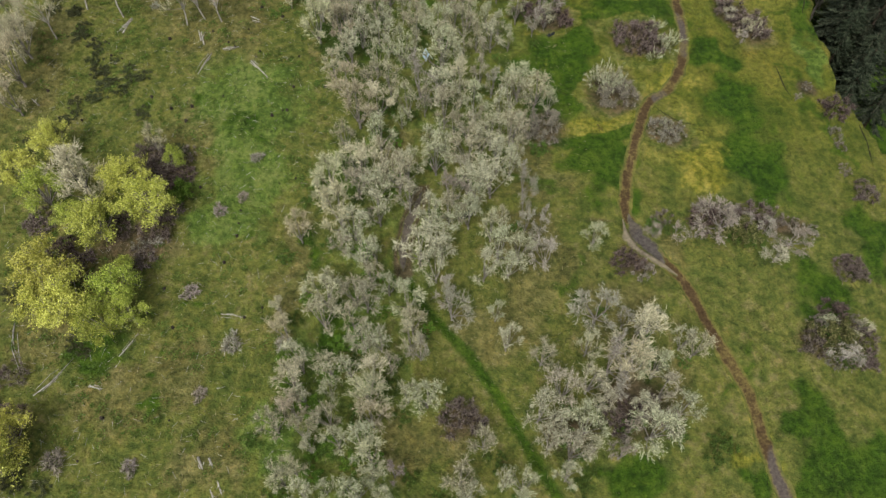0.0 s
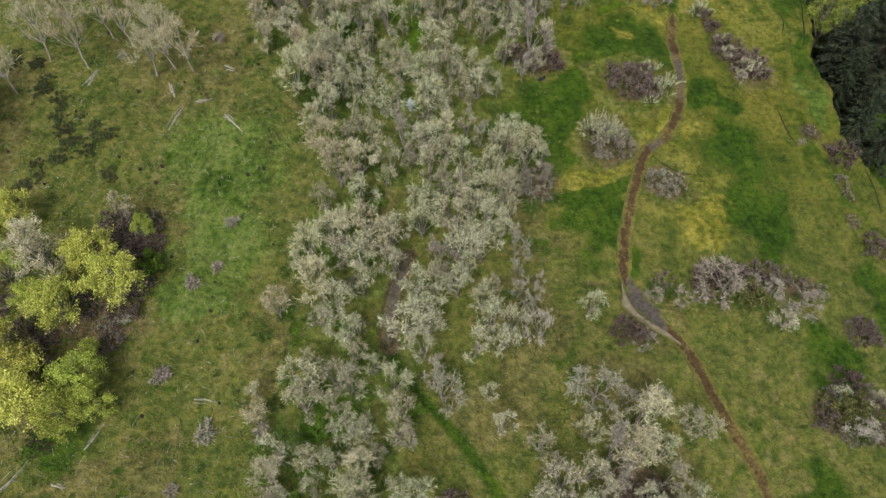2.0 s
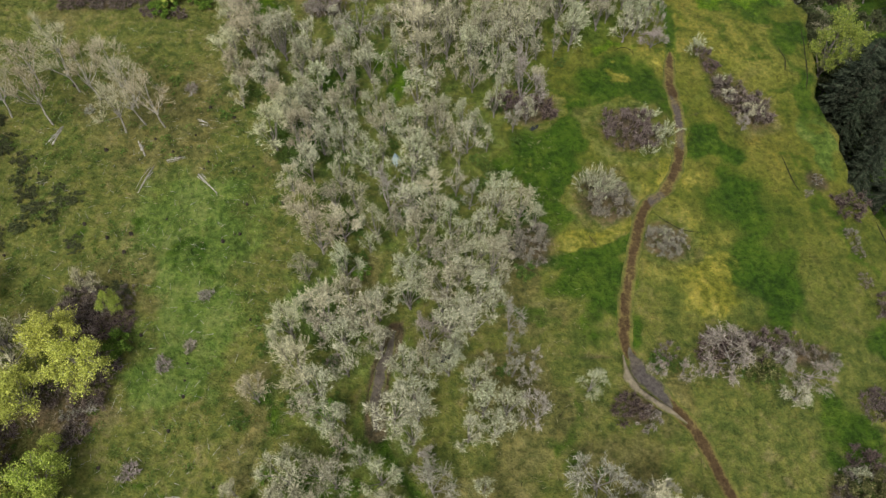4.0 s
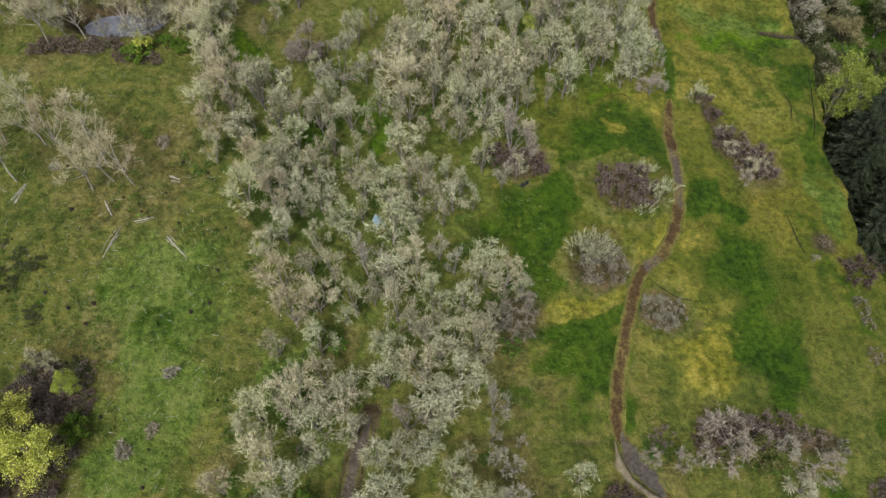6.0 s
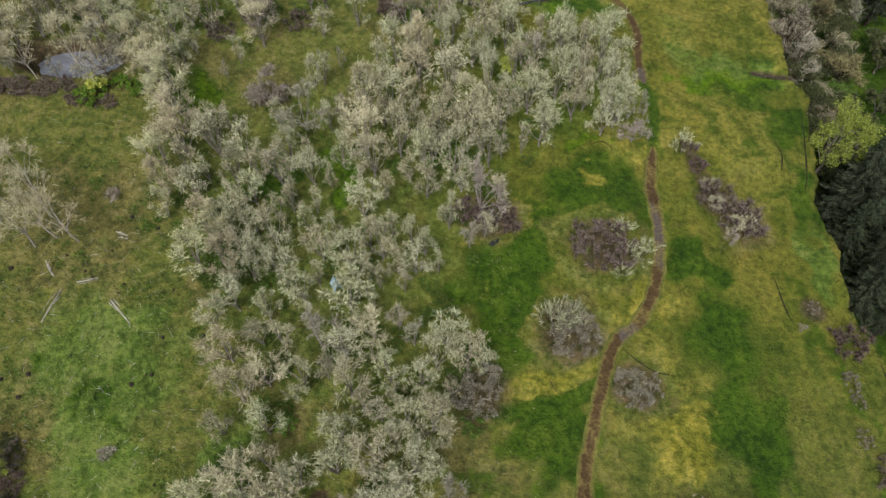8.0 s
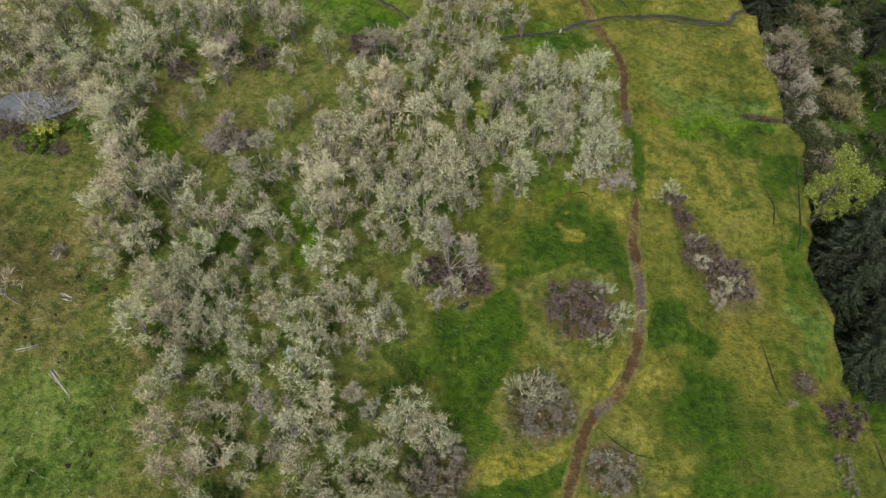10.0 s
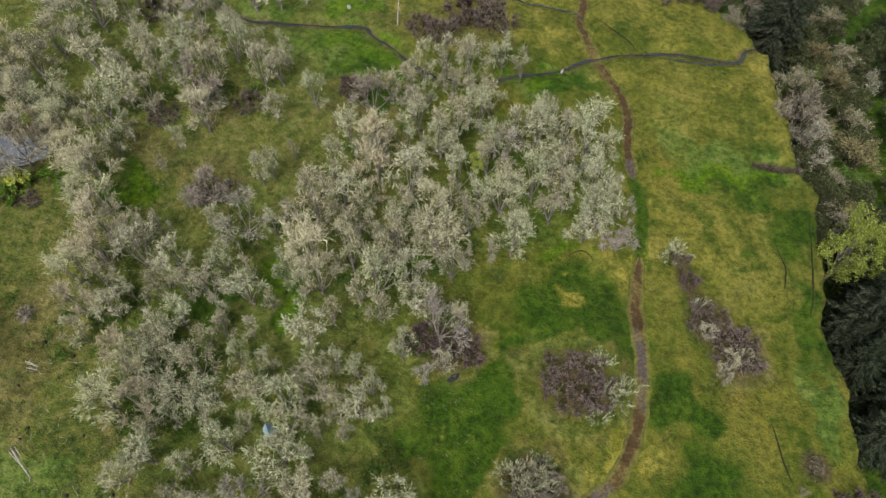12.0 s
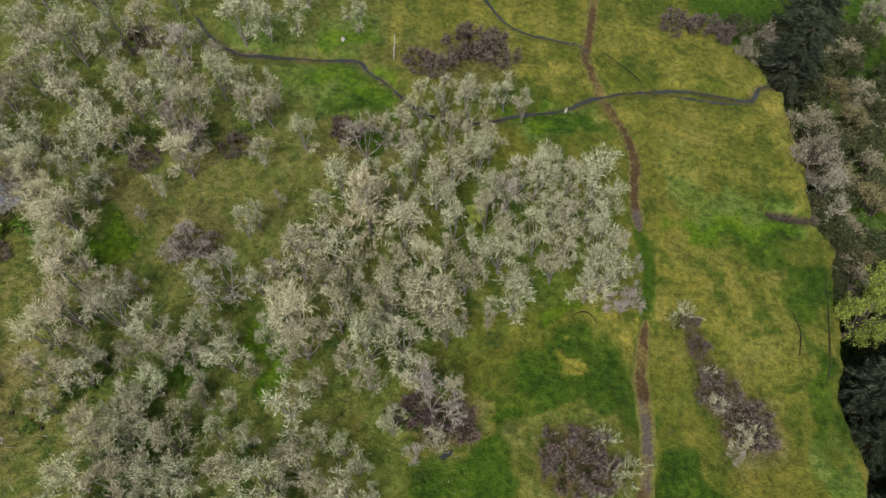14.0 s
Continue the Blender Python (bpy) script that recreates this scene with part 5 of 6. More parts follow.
def place(ob, x, y, turn=0.0, scale=(1, 1, 1), drop=0.0, lean=(0, 0)):
    """Sets the first call's thing itself down, and copies of it afterwards."""
    m = pose(x, y, float(height(x, y)) - drop, lean[0], lean[1], turn) @ Matrix.Diagonal((*scale, 1))
    if ob.name in SHOWN:
        return copy_thing(ob, m)
    SHOWN.add(ob.name)
    ob.matrix_basis = m
    return ob


rng = np.random.RandomState(11)
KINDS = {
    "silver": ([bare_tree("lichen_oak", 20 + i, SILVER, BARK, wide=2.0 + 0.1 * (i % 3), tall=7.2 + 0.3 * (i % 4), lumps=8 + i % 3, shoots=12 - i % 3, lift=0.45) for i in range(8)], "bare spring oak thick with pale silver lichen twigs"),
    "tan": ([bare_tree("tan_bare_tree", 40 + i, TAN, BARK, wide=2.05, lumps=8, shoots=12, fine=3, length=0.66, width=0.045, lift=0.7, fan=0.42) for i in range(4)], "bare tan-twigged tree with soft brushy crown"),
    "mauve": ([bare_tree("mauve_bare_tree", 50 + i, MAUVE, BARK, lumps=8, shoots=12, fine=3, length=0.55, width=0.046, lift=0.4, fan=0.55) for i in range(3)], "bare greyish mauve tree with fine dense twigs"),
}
for kind in KINDS.values():
    for ob in kind[0]:
        tagged(ob, kind[1], "tree", "bare trees of the meadow groves")
turnabout, grown = 0, []
for grove in GROVES:
    for kind, rows in grove.items():
        for x, y, wide in rows:
            if y > 62 and any(math.hypot(x - a, y - b) < 1.5 for a, b in grown):
                continue
            grown.append((x, y))
            obs = KINDS[kind][0]
            turnabout += 1
            low = grove is THICKET_TREES or (x > 29 and 80 < y < 104.5)
            tall_grove = not low and grove in (NORTH_GROVE, NORTH_GROVE_EAST, NORTH_GROVE_TOP, NORTH_HEART, TRAILSIDE)
            k = min(wide / (2.0 if tall_grove else 2.25 if y > 62 else 1.9), 1.3)
            up = k ** 0.55 * rng.uniform(0.92, 1.1) * (0.5 if low else 1.12 if tall_grove else 1.0)
            place(obs[turnabout % len(obs)], x, y, rng.uniform(0, 360), (k, k, up))

# bare trees with white trunks on the western field
white = [bare_tree("white_trunk_tree", 60 + i, PALE_TAN, WHITE_BARK, tall=9.5, wide=3.0, fork=3.4, lumps=9, shoots=11, each=5, fine=2, length=0.8, width=0.034, lift=0.6, fan=0.38, lean=0.2, stout=0.0105) for i in range(3)]
for i, (x, y) in enumerate([(-48.4, 86.9), (-38.6, 85.5), (-37.7, 89.7), (-36, 86.6), (-33.4, 86.1), (-46.2, 92.8), (-43, 91.3), (-51.5, 93.3), (-41, 94), (-54, 88), (-57, 82), (-60, 77), (-56, 92), (-49, 97), (-45.4, 112.4), (-38.6, 112.6), (-50.6, 111.6)]):
    tagged(white[i % 3], "bare tree with white trunk and thin tan twigs", "tree", "white-trunked trees of the field")
    place(white[i % 3], x, y, rng.uniform(0, 360), (1, 1, rng.uniform(0.9, 1.1)))

# leafing yellow-green trees
leafy = [leafy_tree("leafing_maple", 70 + i, leaf, BARK, 7.0, 2.6, 1.2, 15, 12, 11, 0.105) for i, leaf in enumerate((YELLOW_LEAF, LIME_LEAF))]
for ob, label in zip(leafy, ("young tree in yellow-green spring leaf", "young tree in fresh lime-green spring leaf")):
    tagged(ob, label, "tree", "leafing trees of the field")
for which, rows in enumerate((LEAFY_YELLOW, LEAFY_LIME)):
    for x, y, wide in rows:
        k = wide / 2.2
        place(leafy[which], x, y, rng.uniform(0, 360), (k, k, min(k ** 0.6, 1.15)))

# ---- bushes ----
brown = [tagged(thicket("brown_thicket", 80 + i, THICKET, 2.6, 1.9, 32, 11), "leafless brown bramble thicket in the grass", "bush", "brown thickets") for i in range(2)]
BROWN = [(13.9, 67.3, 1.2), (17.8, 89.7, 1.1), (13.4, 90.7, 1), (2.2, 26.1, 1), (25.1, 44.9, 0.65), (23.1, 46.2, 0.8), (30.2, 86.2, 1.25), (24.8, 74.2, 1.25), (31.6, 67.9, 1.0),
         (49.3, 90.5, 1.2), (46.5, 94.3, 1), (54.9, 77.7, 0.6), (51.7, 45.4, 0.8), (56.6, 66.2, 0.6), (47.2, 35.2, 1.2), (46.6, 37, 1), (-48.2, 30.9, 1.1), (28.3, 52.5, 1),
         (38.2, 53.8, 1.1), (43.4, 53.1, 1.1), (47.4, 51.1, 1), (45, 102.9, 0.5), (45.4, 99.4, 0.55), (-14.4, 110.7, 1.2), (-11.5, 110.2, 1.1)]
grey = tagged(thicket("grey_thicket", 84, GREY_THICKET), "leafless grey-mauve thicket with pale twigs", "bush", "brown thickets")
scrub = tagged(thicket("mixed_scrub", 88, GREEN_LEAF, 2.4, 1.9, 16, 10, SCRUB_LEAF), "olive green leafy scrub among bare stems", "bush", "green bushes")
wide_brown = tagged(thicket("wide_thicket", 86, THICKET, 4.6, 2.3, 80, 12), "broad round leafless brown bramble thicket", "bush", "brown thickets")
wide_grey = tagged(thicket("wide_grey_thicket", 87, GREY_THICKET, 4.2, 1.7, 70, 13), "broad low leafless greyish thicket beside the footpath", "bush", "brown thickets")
for i, (x, y, k) in enumerate(BROWN):
    if i in (0, 6, 7, 8):
        place(wide_grey if i in (0, 7, 8) else wide_brown, x, y, rng.uniform(0, 360), (0.8, 0.8, 0.55) if i == 8 else ((1, 1, 1) if i else (0.85, 0.85, 1)))
        continue
    if i in (14, 15):
        place(scrub, x, y, rng.uniform(0, 360), (1.1, 1.1, 1.1))
        continue
    place(grey if (x > 27 and 50 < y < 56) or i in (4, 11, 13, 16, 23, 24) else brown[i % 2], x, y, rng.uniform(0, 360), (k, k, k))
# pale radiating bushes and green undergrowth that stand in the round thickets
sprout = np.random.RandomState(55)
starry = [tagged(starry_bush("starry_bush", 140 + i, SILVER), "low bush of pale radiating lichen-covered twigs", "bush", "pale bushes of the thickets") for i in range(3)]
for i, (x, y, k) in enumerate([(35.3, 85.2, 1.25), (33.2, 88.4, 1.0), (32.3, 82.2, 0.75), (33.6, 85.2, 0.7), (24.2, 76.3, 1.2), (25.8, 76.9, 1.1), (22.8, 76.1, 0.9), (24.6, 74.8, 1.1), (26.3, 75.2, 0.8), (49.4, 89.4, 0.8), (45.9, 96.2, 0.7), (31.7, 68.7, 0.8), (44.2, 103.6, 0.9), (24.6, 106.6, 1.3)]):
    place(starry[i % 3], x, y, sprout.uniform(0, 360), (k, k, 1.15 * k if x > 27 else 1.6 * k))
for x, y, k in ((38.3, 51.0, 1.0), (39.9, 50.2, 0.7), (36.4, 51.6, 0.6)):
    place(scrub, x, y, sprout.uniform(0, 360), (k, k, 1.3 * k))
low_scrub = tagged(thicket("olive_undergrowth", 94, GREEN_LEAF, 1.2, 0.9, 10, 7, SCRUB_LEAF), "low olive green leafy undergrowth in a thicket", "bush", "green undergrowth")
for x, y, r in ((30.2, 86.2, 3.4), (24.8, 74.0, 3.4), (31.6, 67.9, 2.4), (13.2, 67.8, 3.0), (16.4, 91.5, 2.6)):
    for _ in range(5):
        a, k = sprout.uniform(0, 6.28), sprout.uniform(0.45, 0.85)
        q = r * math.sqrt(sprout.uniform(0.05, 1))
        place(low_scrub, x + q * math.cos(a), y + q * math.sin(a), sprout.uniform(0, 360), (k, k, 1.5 * k))
for i, (x, y, k) in enumerate([(19.5, 147.1, 1.5), (23.3, 146.3, 1.4), (12.1, 143.2, 1), (15.4, 142.3, 1), (-27.1, 143.6, 1.1), (53.2, 157, 1.2), (57.9, 157, 1.2), (60.5, 155.4, 0.9), (-10.5, 124.9, 0.9), (2.9, 128.7, 0.9), (-17.2, 126.3, 1), (34.5, 52.8, 1)]):
    place(brown[i % 2], x, y, rng.uniform(0, 360), (k, k, k))

green_bush = tagged(thicket("green_bush", 90, GREEN_LEAF, 1.7, 1.5, 9, 7, SPRING_LEAF), "low leafy fresh green bush", "bush", "green bushes")
lime_bush = tagged(thicket("lime_bush", 91, GREEN_LEAF, 1.8, 2.2, 14, 14, BRIGHT_LEAF), "rounded bright spring-green leafy bush", "bush", "green bushes")
gorse = tagged(thicket("gorse_bush", 92, DARK_LEAF, 2.2, 1.2, 18, 9, DARK_LEAF), "dark olive evergreen scrub bush", "bush", "dark scrub bushes")
place(lime_bush, -33.5, 54.8, 0, (1, 1, 1.2))
for x, y, k in ((-36.4, 111.3, 0.8), (-33.6, 111.9, 0.8), (-37.6, 108.6, 1.05), (-31.4, 110.8, 0.8)):
    place(lime_bush, x, y, rng.uniform(0, 360), (k, k, 0.7 * k))
for i, (x, y) in enumerate(GORSE):
    for _ in range(2 if y > 58 else 1):
        k = rng.uniform(0.6, 1.05)
        place(gorse, x + rng.normal(0, 0.9), y + rng.normal(0, 0.9), rng.uniform(0, 360), (k, k, k * rng.uniform(0.6, 1.0)))
for x, y in GREEN_EXTRA:
    k = rng.uniform(0.7, 1.1)
    place(green_bush, x, y, rng.uniform(0, 360), (k, k, k))
for i, (x, y) in enumerate(BROWN_EXTRA):
    k = rng.uniform(0.65, 1.05)
    place(grey if i % 2 else brown[0], x, y, rng.uniform(0, 360), (k, k, k))

# ---- forest below the bank ----
firs = [tagged(conifer("fir_tree", 100 + i), "tall dark green fir rising from below the bank", "tree", "firs below the bank") for i in range(2)]
for i, (x, y, k) in enumerate(FIRS):
    place(firs[i % 2], x, y, rng.uniform(0, 360), (k, k, min(k, 1.1) * rng.uniform(0.88, 1.02)))
riparian = [tagged(bare_tree("riverside_tree", 110 + i, twig, DARK_BARK, tall=15, wide=4.4, fork=2.6, lumps=13, shoots=22, each=6, fine=1, length=0.75, width=0.075, lift=0.4, fan=0.6), "tall bare brownish riverside tree", "tree", "riverside trees") for i, twig in enumerate((RIVER_TWIG, RIVER_GREY, RIVER_OLIVE))]
for i, (x, y) in enumerate(RIVERSIDE):
    if math.hypot(x - RIVER_LIME[0], y - RIVER_LIME[1]) < 4.6 or any(math.hypot(x - a, y - b) < 4.7 for a, b in RIVERSIDE[:i]):
        continue
    k = rng.uniform(0.75, 1.2)
    place(riparian[i % 3], x, y, rng.uniform(0, 360), (k, k, k * rng.uniform(0.65, 1.05)))
east_side = np.random.RandomState(91)
for x, y in [(x, y) for x in range(82, 116, 10) for y in range(90, 176, 11)]:
    x, y = x + east_side.uniform(-3, 3), y + east_side.uniform(-3, 3)
    if any(math.hypot(x - a, y - b) < 5.3 for a, b in RIVERSIDE):
        continue
    kind = firs[east_side.randint(2)] if east_side.uniform() < 0.25 else riparian[east_side.randint(3)]
    k = east_side.uniform(0.8, 1.15)
    place(kind, x, y, east_side.uniform(0, 360), (k, k, k * 0.9))
river_leafy = tagged(leafy_tree("riverside_leafing_tree", 130, OLIVE_LEAF, BARK, 15, 4.4, 4, 14, 16, 15, 0.13), "tall riverside tree in young yellow-green leaf", "tree")
place(river_leafy, RIVER_LIME[0] + 0.6, RIVER_LIME[1] - 0.8, 0, (1.15, 1.15, 1.12))
river_green = [tagged(leafy_tree("riverside_shrub", 131, DARK_LEAF, BARK, 10, 3.2, 2, 11, 12, 7, 0.24), "dark green leafy riverside shrub", "bush", "riverside shrubs"), tagged(leafy_tree("riverside_willow", 132, SPRING_LEAF, BARK, 11, 2.8, 2, 10, 11, 8, 0.2), "riverside willow in fresh green leaf", "bush", "riverside shrubs")]
for x, y in RIVER_GREEN + [(66.8, 111.5), (68.6, 115.8), (72.8, 112), (69.4, 124.6), (72, 131), (77.2, 123.2), (71.5, 136.6), (80.2, 129.5), (77.9, 115.5), (73.8, 109), (81.5, 138.5), (67.4, 122)] + [(x + 2 * math.sin(y), y + 2 * math.sin(x * y)) for x in (76, 83, 90) for y in range(98, 166, 8)]:
    place(river_green[rng.randint(8) // 7], x, y, rng.uniform(0, 360), (1, 1, rng.uniform(0.7, 1.05)))

# ---- undergrowth in the groves ----
picks = np.random.RandomState(77)
for grove, count, reach in ((WEST_ROW, 12, 2.6), (WEST_ROW_SOUTH, 20, 3.0), (SOUTH_CORNER, 9, 3.0), (MIDDLE_GROVE, 18, 2.4), (MIDDLE_GROVE_SOUTH, 9, 2.6), (NORTH_WEST, 26, 2.4), (NORTH_WEST_LOW, 12, 2.4), (EAST_GROVE, 12, 2.6), (NORTH_GROVE, 22, 2.4), (NORTH_GROVE_TOP, 12, 2.4), (FAR_WEST_GROVE, 18, 2.6)):
    spots_of = [q for rows in grove.values() for q in rows]
    for k in picks.permutation(len(spots_of))[:count]:
        x, y, _ = spots_of[k]
        a, size = picks.uniform(0, 6.28), picks.uniform(0.55, 1.05)
        place(green_bush, x + reach * math.cos(a) * 0.8 - 0.6, y + reach * math.sin(a) * 0.8, picks.uniform(0, 360), (size, size, size * picks.uniform(0.7, 1.0)))
for rows, count in ((WEST_ROW_SOUTH["silver"], 18), (SOUTH_CORNER["silver"][:6], 6), (WEST_ROW["silver"], 6)):
    for k in picks.permutation(len(rows))[:count]:
        x, y, _ = rows[k]
        a, size = picks.uniform(0, 6.28), picks.uniform(0.45, 0.8)
        place(lime_bush, x + 2.3 * math.cos(a) - 0.5, y + 2.3 * math.sin(a), picks.uniform(0, 360), (size, size, size * 0.6))
for x, y, k in ((-38, 60, 0.9), (-36.2, 57.6, 0.8), (-34.8, 52.4, 0.8), (-33.9, 57.9, 0.7), (-44.6, 44.6, 0.9), (-50.6, 50, 0.8), (-40.5, 50.2, 0.9), (-36.9, 45.3, 0.8), (-39.2, 57.6, 0.9), (-51.8, 29.4, 1.1), (-50.2, 26.6, 0.9), (-47.2, 25.4, 0.8), (20.6, 27.2, 0.8), (23.4, 27.4, 0.7), (19.2, 25.8, 0.7), (-38.6, 55.6, 0.9), (-40.4, 58.6, 0.8), (-51, 110.3, 0.8), (-47.6, 110.8, 0.8), (-44.2, 110.6, 0.7), (-41.4, 111.2, 0.7), (-39.4, 108.8, 0.6), (-35.2, 108.4, 0.6), (-22, 122.4, 0.9)):
    place(brown[1], x, y, picks.uniform(0, 360), (k, k, k * 0.6))
for x, y, k in ((-14.8, 109.6, 1.2), (-11.9, 111.2, 0.9)):
    place(grey, x, y, picks.uniform(0, 360), (k, k, k * 0.6))
yellow_bush = tagged(thicket("yellow_bush", 93, YELLOW_LEAF, 1.1, 2.0, 9, 10, YELLOW_LEAF), "small bright yellow flowering bush by the pond", "bush")
place(yellow_bush, *POND_YELLOW)


# ---- dead wood and small things on the grass ----
def fallen_log(x0, y0, x1, y1, thick, seed, name="fallen_log", rise=0.0, wood=DEAD_WOOD):
    """A bleached log with a bend and a few broken stubs."""
    r = np.random.RandomState(seed)
    root = new(name)
    root.location = (x0, y0, float(height(x0, y0)))
    a, b = np.zeros(3), np.array((x1 - x0, y1 - y0, float(height(x1, y1)) - float(height(x0, y0)) + rise))
    a[2] += thick * 0.8
    b[2] += thick * 0.6
    mid = (a + b) / 2 + r.normal(0, 0.05, 3) * np.linalg.norm(b - a) * (1, 1, 0.1)
    thick *= 0.7
    v, f = tubes([(a, mid, thick, thick * 0.85, 8), (mid, b, thick * 0.85, thick * 0.45, 8)])
    mesh_object("stem", v, f + [list(range(7, -1, -1)), list(range(24, 32))], wood, root, True)
    for k in (-1, 1):
        off = np.array((-(b - a)[1], (b - a)[0], 0)) / np.linalg.norm(b - a) * k * r.uniform(0.12, 0.4)
        c, e = a + (b - a) * r.uniform(0.0, 0.25) + off, a + (b - a) * r.uniform(0.7, 1.05) + off * r.uniform(-0.6, 1.6)
        m = (c + e) / 2 + r.normal(0, 0.05, 3) * (1, 1, 0.2) * np.linalg.norm(b - a)
        v, f = tubes([(c, m, thick * 0.45, thick * 0.4, 6), (m, e, thick * 0.4, thick * 0.15, 6)], True)
        mesh_object("loose_branch", v, f, wood, root, True)
    for _ in range(3):
        p = a + (b - a) * r.uniform(0.35, 0.95)
        d = unit(unit(b - a) * 0.6 + r.normal(0, 0.6, 3) * (1, 1, 0.25) + (0, 0, 0.12))
        v, f = tubes([(p, p + d * r.uniform(0.3, 0.7), thick * 0.4, thick * 0.12, 5)])
        mesh_object("stub", v, f, wood, root, True)
    return tagged(root, "bleached white fallen log with broken stubs" if wood is DEAD_WOOD else "thin dark fallen branch beside the footpath", "log", "fallen logs")


for i, (x0, y0, x1, y1, thick) in enumerate(LOGS):
    fallen_log(x0, y0, x1, y1, thick, 200 + i, wood=DARK_BARK if x0 > 0 else DEAD_WOOD)


def snag(x, y, tall, seed, lean=0.12):
    """A standing dead stem."""
    r = np.random.RandomState(seed)
    root = new("dead_snag")
    root.location = (x, y, float(height(x, y)))
    top = np.array((r.normal(0, lean), r.normal(0, lean), 1)) * tall
    v, f = tubes([(np.array((0, 0, -0.2)), top * 0.5, 0.13, 0.10, 8), (top * 0.5, top, 0.10, 0.05, 8)])
    mesh_object("stem", v, f + [list(range(24, 32))], DEAD_WOOD, root, True)
    v, f = tubes([(top * 0.55, top * 0.8 + (0.35, 0.2, 0), 0.05, 0.02, 5)])
    mesh_object("stub", v, f, DEAD_WOOD, root, True)
    return tagged(root, "broken white dead stem standing in grass", "snag", "dead snags")


for i, (x, y, tall) in enumerate(SNAGS):
    snag(x, y, tall, 230 + i)


def stump_mesh(seed):
    r = np.random.RandomState(seed)
    bm = bmesh.new()
    n, rings = 10, []
    for z, rad in ((-0.1, 0.34), (0.12, 0.26), (0.36, 0.22), (0.38, 0.16), (0.30, 0.05)):
        rings.append([bm.verts.new((rad * math.cos(6.283 * k / n) * r.uniform(0.85, 1.15), rad * math.sin(6.283 * k / n) * r.uniform(0.85, 1.15), z + r.uniform(-0.04, 0.04))) for k in range(n)])
    for lo, hi in zip(rings[:-1], rings[1:]):
        for k in range(n):
            bm.faces.new((lo[k], lo[(k + 1) % n], hi[(k + 1) % n], hi[k]))
    bm.faces.new(rings[-1])
    me = bpy.data.meshes.new("tree_stump")
    bm.to_mesh(me)
    bm.free()
    me.materials.append(ROTTEN_WOOD)
    return me


for x, y in along(GULLY, 1.1)[:-1]:
    place(brown[0], x, y, rng.uniform(0, 360), (0.34, 0.22, 0.3))

clods = np.random.RandomState(55)
STUMPS += [(clods.uniform(-50, -19), clods.uniform(20, 96)) for _ in range(26)]
stump = tagged(new("tree_stump", stump_mesh(5)), "dark weathered tree stump in the field", "stump", "field stumps")
for x, y in STUMPS:
    k = rng.uniform(0.45, 1.0)
    place(stump, x, y, rng.uniform(0, 360), (k, k, k))

brush = tagged(thicket("brush_pile", 95, MAUVE, 0.9, 0.45, 9, 7), "low grey pile of dead brushwood", "brush pile", "brush piles")
for x, y in BRUSH:
    k = rng.uniform(0.6, 1.2)
    place(brush, x, y, rng.uniform(0, 360), (k, k, k))


def scatter(name, count, area, length, width, lift, material, seed, label, tilt=0.15, keep=None):
    """Many thin sticks or stalks as one mass."""
    r = np.random.RandomState(seed)
    x, y = r.uniform(area[0], area[1], count), r.uniform(area[2], area[3], count)
    if keep is not None:
        ok = keep(x, y, r.uniform(0, 1, count))
        x, y = x[ok], y[ok]
    n = len(x)
    w = r.normal(size=(n, 3)) * (1, 1, 0) + np.array((0, 0, 1)) * r.uniform(0, tilt * 2, (n, 1))
    v, f = spikes(np.column_stack([x, y, height(x, y) + lift]), w, length * r.uniform(0.4, 1.4, n), np.full(n, width), r)
    ob = mesh_object(name, v, f, material)
    if material is MEADOW:
        set_covers(ob.data, v[:, 0], v[:, 1])
    return tagged(ob, label, "grass" if material is MEADOW else "sticks", kind="stuff")


def open_field(x, y, u):
    return (x < edge_at(y) - 0.5) & (away(x, y, TRAIL_LINE) > 0.9) & (away(x, y, STREAM_LINE) > 0.9)


def tussocks(name, count, area, seed, material, label):
    """Low mounds of coarse grass, thicker where the field is rough."""
    r = np.random.RandomState(seed)
    x, y = r.uniform(area[0], area[1], count * 4), r.uniform(area[2], area[3], count * 4)
    ok = waves(x, y, 14, 41) + 0.7 * r.normal(size=len(x)) > 0.45
    x, y = x[ok][:count], y[ok][:count]
    size = r.uniform(0.22, 0.8, len(x))
    each = 60
    a, q = r.uniform(0, 6.283, (len(x), each)), np.sqrt(r.uniform(0, 1, (len(x), each)))
    px, py = (x[:, None] + size[:, None] * q * np.cos(a)).ravel(), (y[:, None] + size[:, None] * q * np.sin(a)).ravel()
    lift = (size[:, None] * 0.5 * (1 - q * q)).ravel()
    way = np.column_stack([np.cos(a.ravel()), np.sin(a.ravel()), r.uniform(0.3, 1.2, len(px))]) + r.normal(0, 0.4, (len(px), 3))
    v, f = spikes(np.column_stack([px, py, height(px, py) + lift - 0.03]), way, r.uniform(0.12, 0.34, len(px)), np.full(len(px), 0.09), r)
    return tagged(mesh_object(name, v, f, material), label, "grass", kind="stuff")


tussocks("dark_tussocks", 700, (-60, -16, 12, 102), 311, SPRING_LEAF, "dark green mounds of coarse grass over the field")
scatter("fallen_sticks", 1700, (-58, -14, 14, 106), 1.1, 0.05, 0.06, DEAD_WOOD, 301, "thin pale sticks strewn over the field")
scatter("dark_stalks", 1300, (-58, 60, 14, 150), 0.7, 0.06, 0.03, THICKET, 302, "dark dead weed stalks in the grass", 0.5, open_field)
scatter("dry_straw", 7000, (-58, 20, 14, 130), 0.6, 0.045, 0.05, STRAW, 304, "pale strands of dead grass in the field", 0.3, open_field)
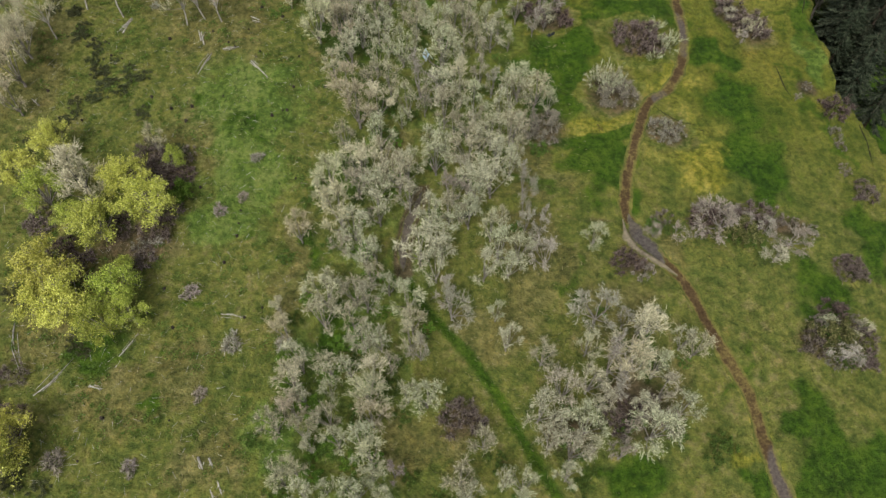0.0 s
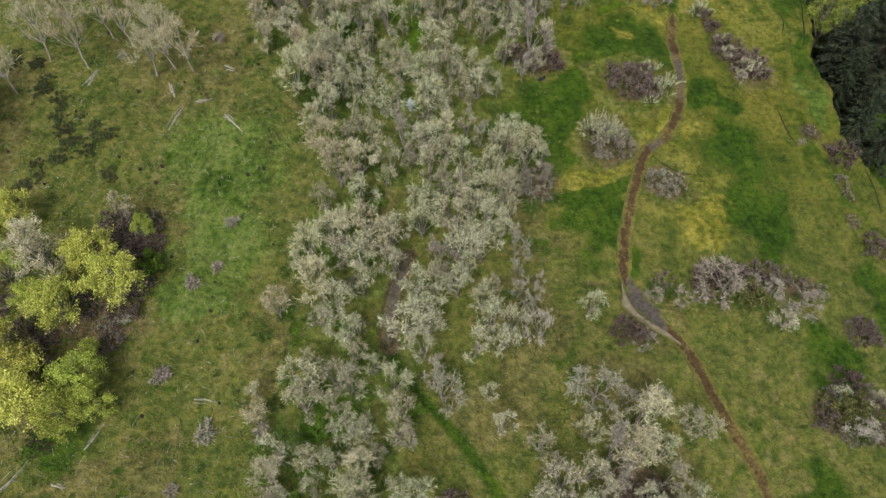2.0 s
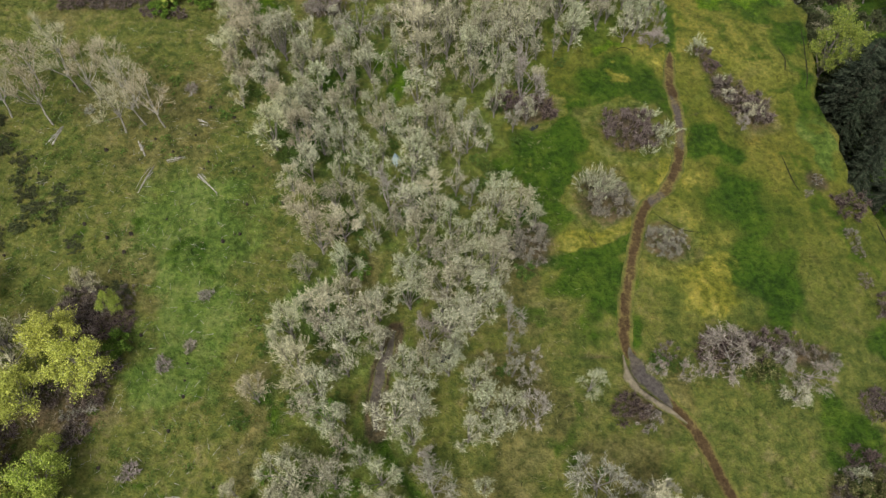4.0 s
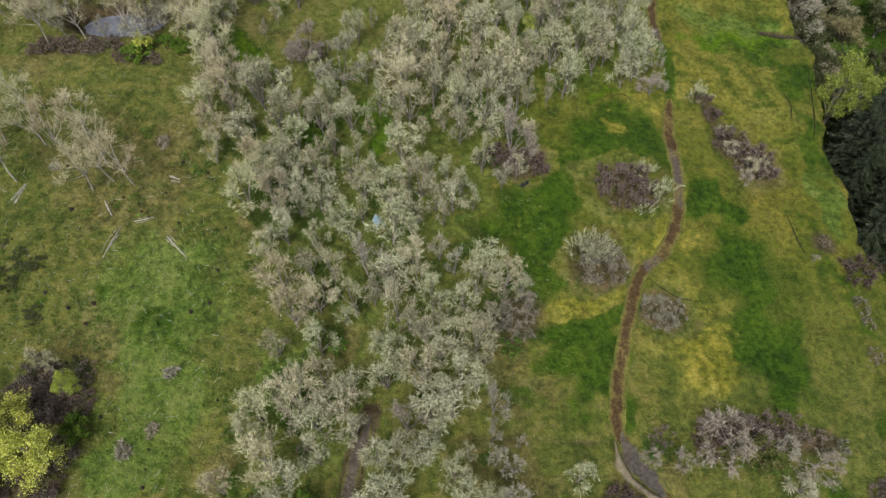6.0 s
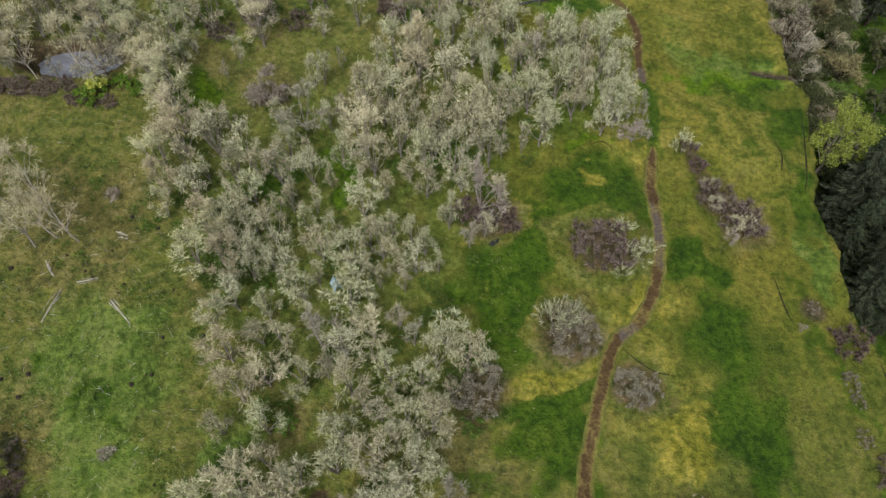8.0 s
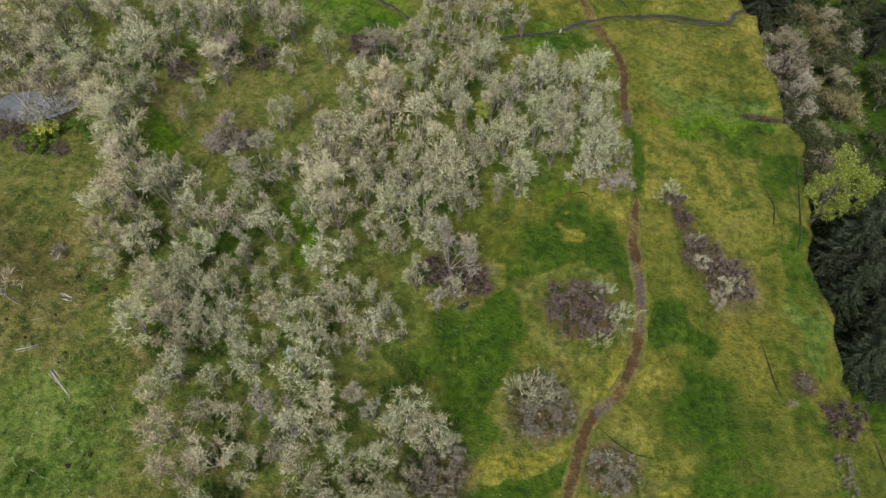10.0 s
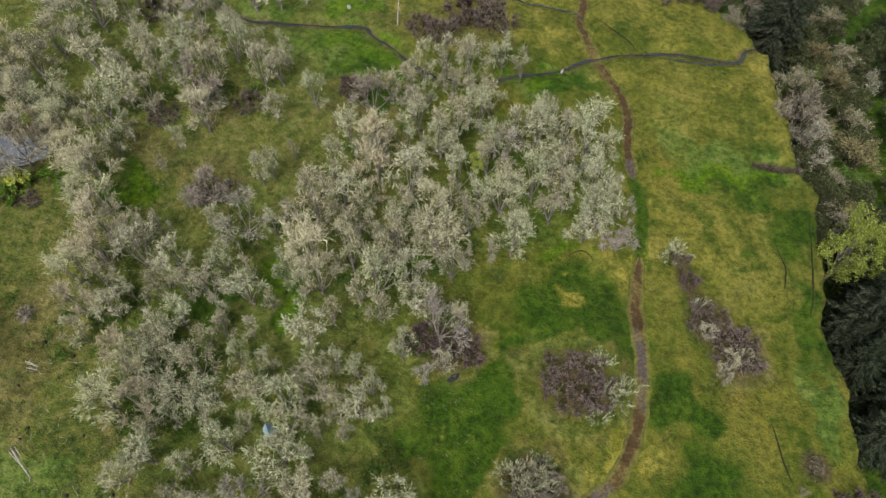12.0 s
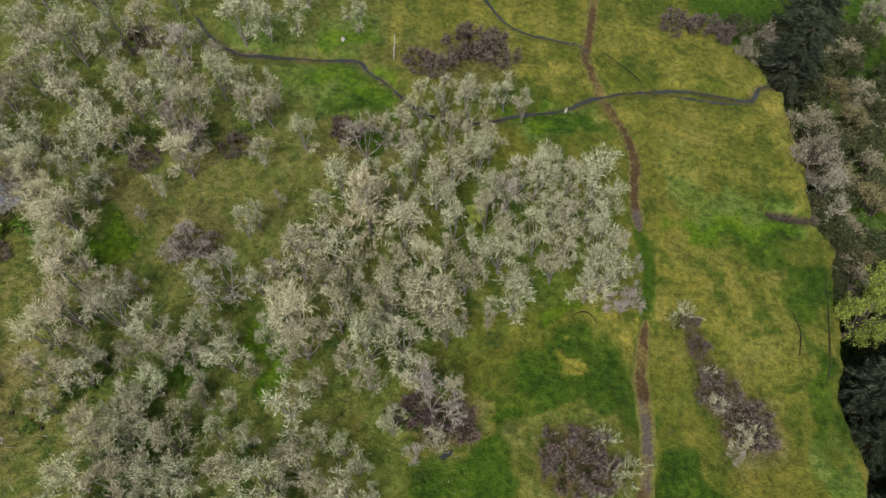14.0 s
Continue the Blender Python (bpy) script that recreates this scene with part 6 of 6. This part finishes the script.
scatter("grass_tufts", 90000, (-62, 66, 12, 165), 0.5, 0.11, 0.0, MEADOW, 303, "tussocks of rough meadow grass", 1.2, open_field)


def tarp(x, y):
    """A sagging sheet over a ridge line."""
    bm = bmesh.new()
    n, rows = 9, []
    for i in range(n):
        u = i / (n - 1) * 2 - 1
        rows.append([bm.verts.new((u * 0.55, k * 0.75, 1.2 * (1 - abs(u)) + 0.12 * k * k + 0.04 * math.sin(5 * k + 3 * u))) for k in np.linspace(-1, 1, n)])
    for a, b in zip(rows[:-1], rows[1:]):
        for k in range(n - 1):
            bm.faces.new((a[k], b[k], b[k + 1], a[k + 1]))
    bmesh.ops.solidify(bm, geom=bm.faces[:], thickness=0.02)
    root = new("tarp_shelter")
    me = bpy.data.meshes.new("sheet")
    bm.to_mesh(me)
    bm.free()
    me.materials.append(BLUE_CLOTH)
    new("sheet", me).parent = root
    for k in (-0.68, 0.68):
        v, f = tubes([(np.array((0, k, -0.1)), np.array((0, k, 1.28)), 0.03, 0.03, 6)])
        mesh_object("pole", v, f, BARK, root)
    root.matrix_basis = pose(x, y, float(height(x, y)), 0, 0, 25)
    return tagged(root, "small pale blue tarpaulin shelter among bare trees", "shelter")


tarp(*TARP)


def rock(name, x, y, size, seed, label, material):
    bm = bmesh.new()
    bmesh.ops.create_icosphere(bm, subdivisions=3, radius=1)
    r = np.random.RandomState(seed)
    shift = Vector(r.uniform(-9, 9, 3))
    for v in bm.verts:
        v.co *= 1 + 0.35 * noise.noise(v.co * 1.3 + shift) + 0.12 * noise.noise(v.co * 4 + shift)
        v.co = Vector((v.co.x * size[0], v.co.y * size[1], max(v.co.z, -0.4) * size[2]))
    me = bpy.data.meshes.new(name)
    bm.to_mesh(me)
    bm.free()
    me.materials.append(material)
    ob = new(name, me)
    ob.matrix_basis = pose(x, y, float(height(x, y)) + size[2] * 0.3, 0, 0, r.uniform(0, 360))
    return tagged(ob, label, "rock")


rock("boulder", *BOULDER, (0.5, 0.3, 0.28), 1, "pale boulder lying in bright grass", STONE)
rock("stream_stone", *STREAM_STONE, (0.18, 0.6, 0.25), 2, "pale slab of stone in the stream", STONE)


def puddle(x, y, a, b, turn):
    t = np.linspace(0, 6.283, 28, endpoint=False)
    rad = 1 + 0.15 * np.sin(2 * t + 1) + 0.1 * np.sin(5 * t)
    c, q = math.cos(turn), math.sin(turn)
    px, py = a * rad * np.cos(t), b * rad * np.sin(t)
    z = float(np.max(height(x + px * c - py * q, y + px * q + py * c))) + 0.02
    return tagged(mesh_object("puddle", np.column_stack([x + px * c - py * q, y + px * q + py * c, np.full(28, z)]), [list(range(28))], WATER), "dark still puddle in a grassy hollow", "puddle", "puddles")


for row in PUDDLES:
    puddle(*row)
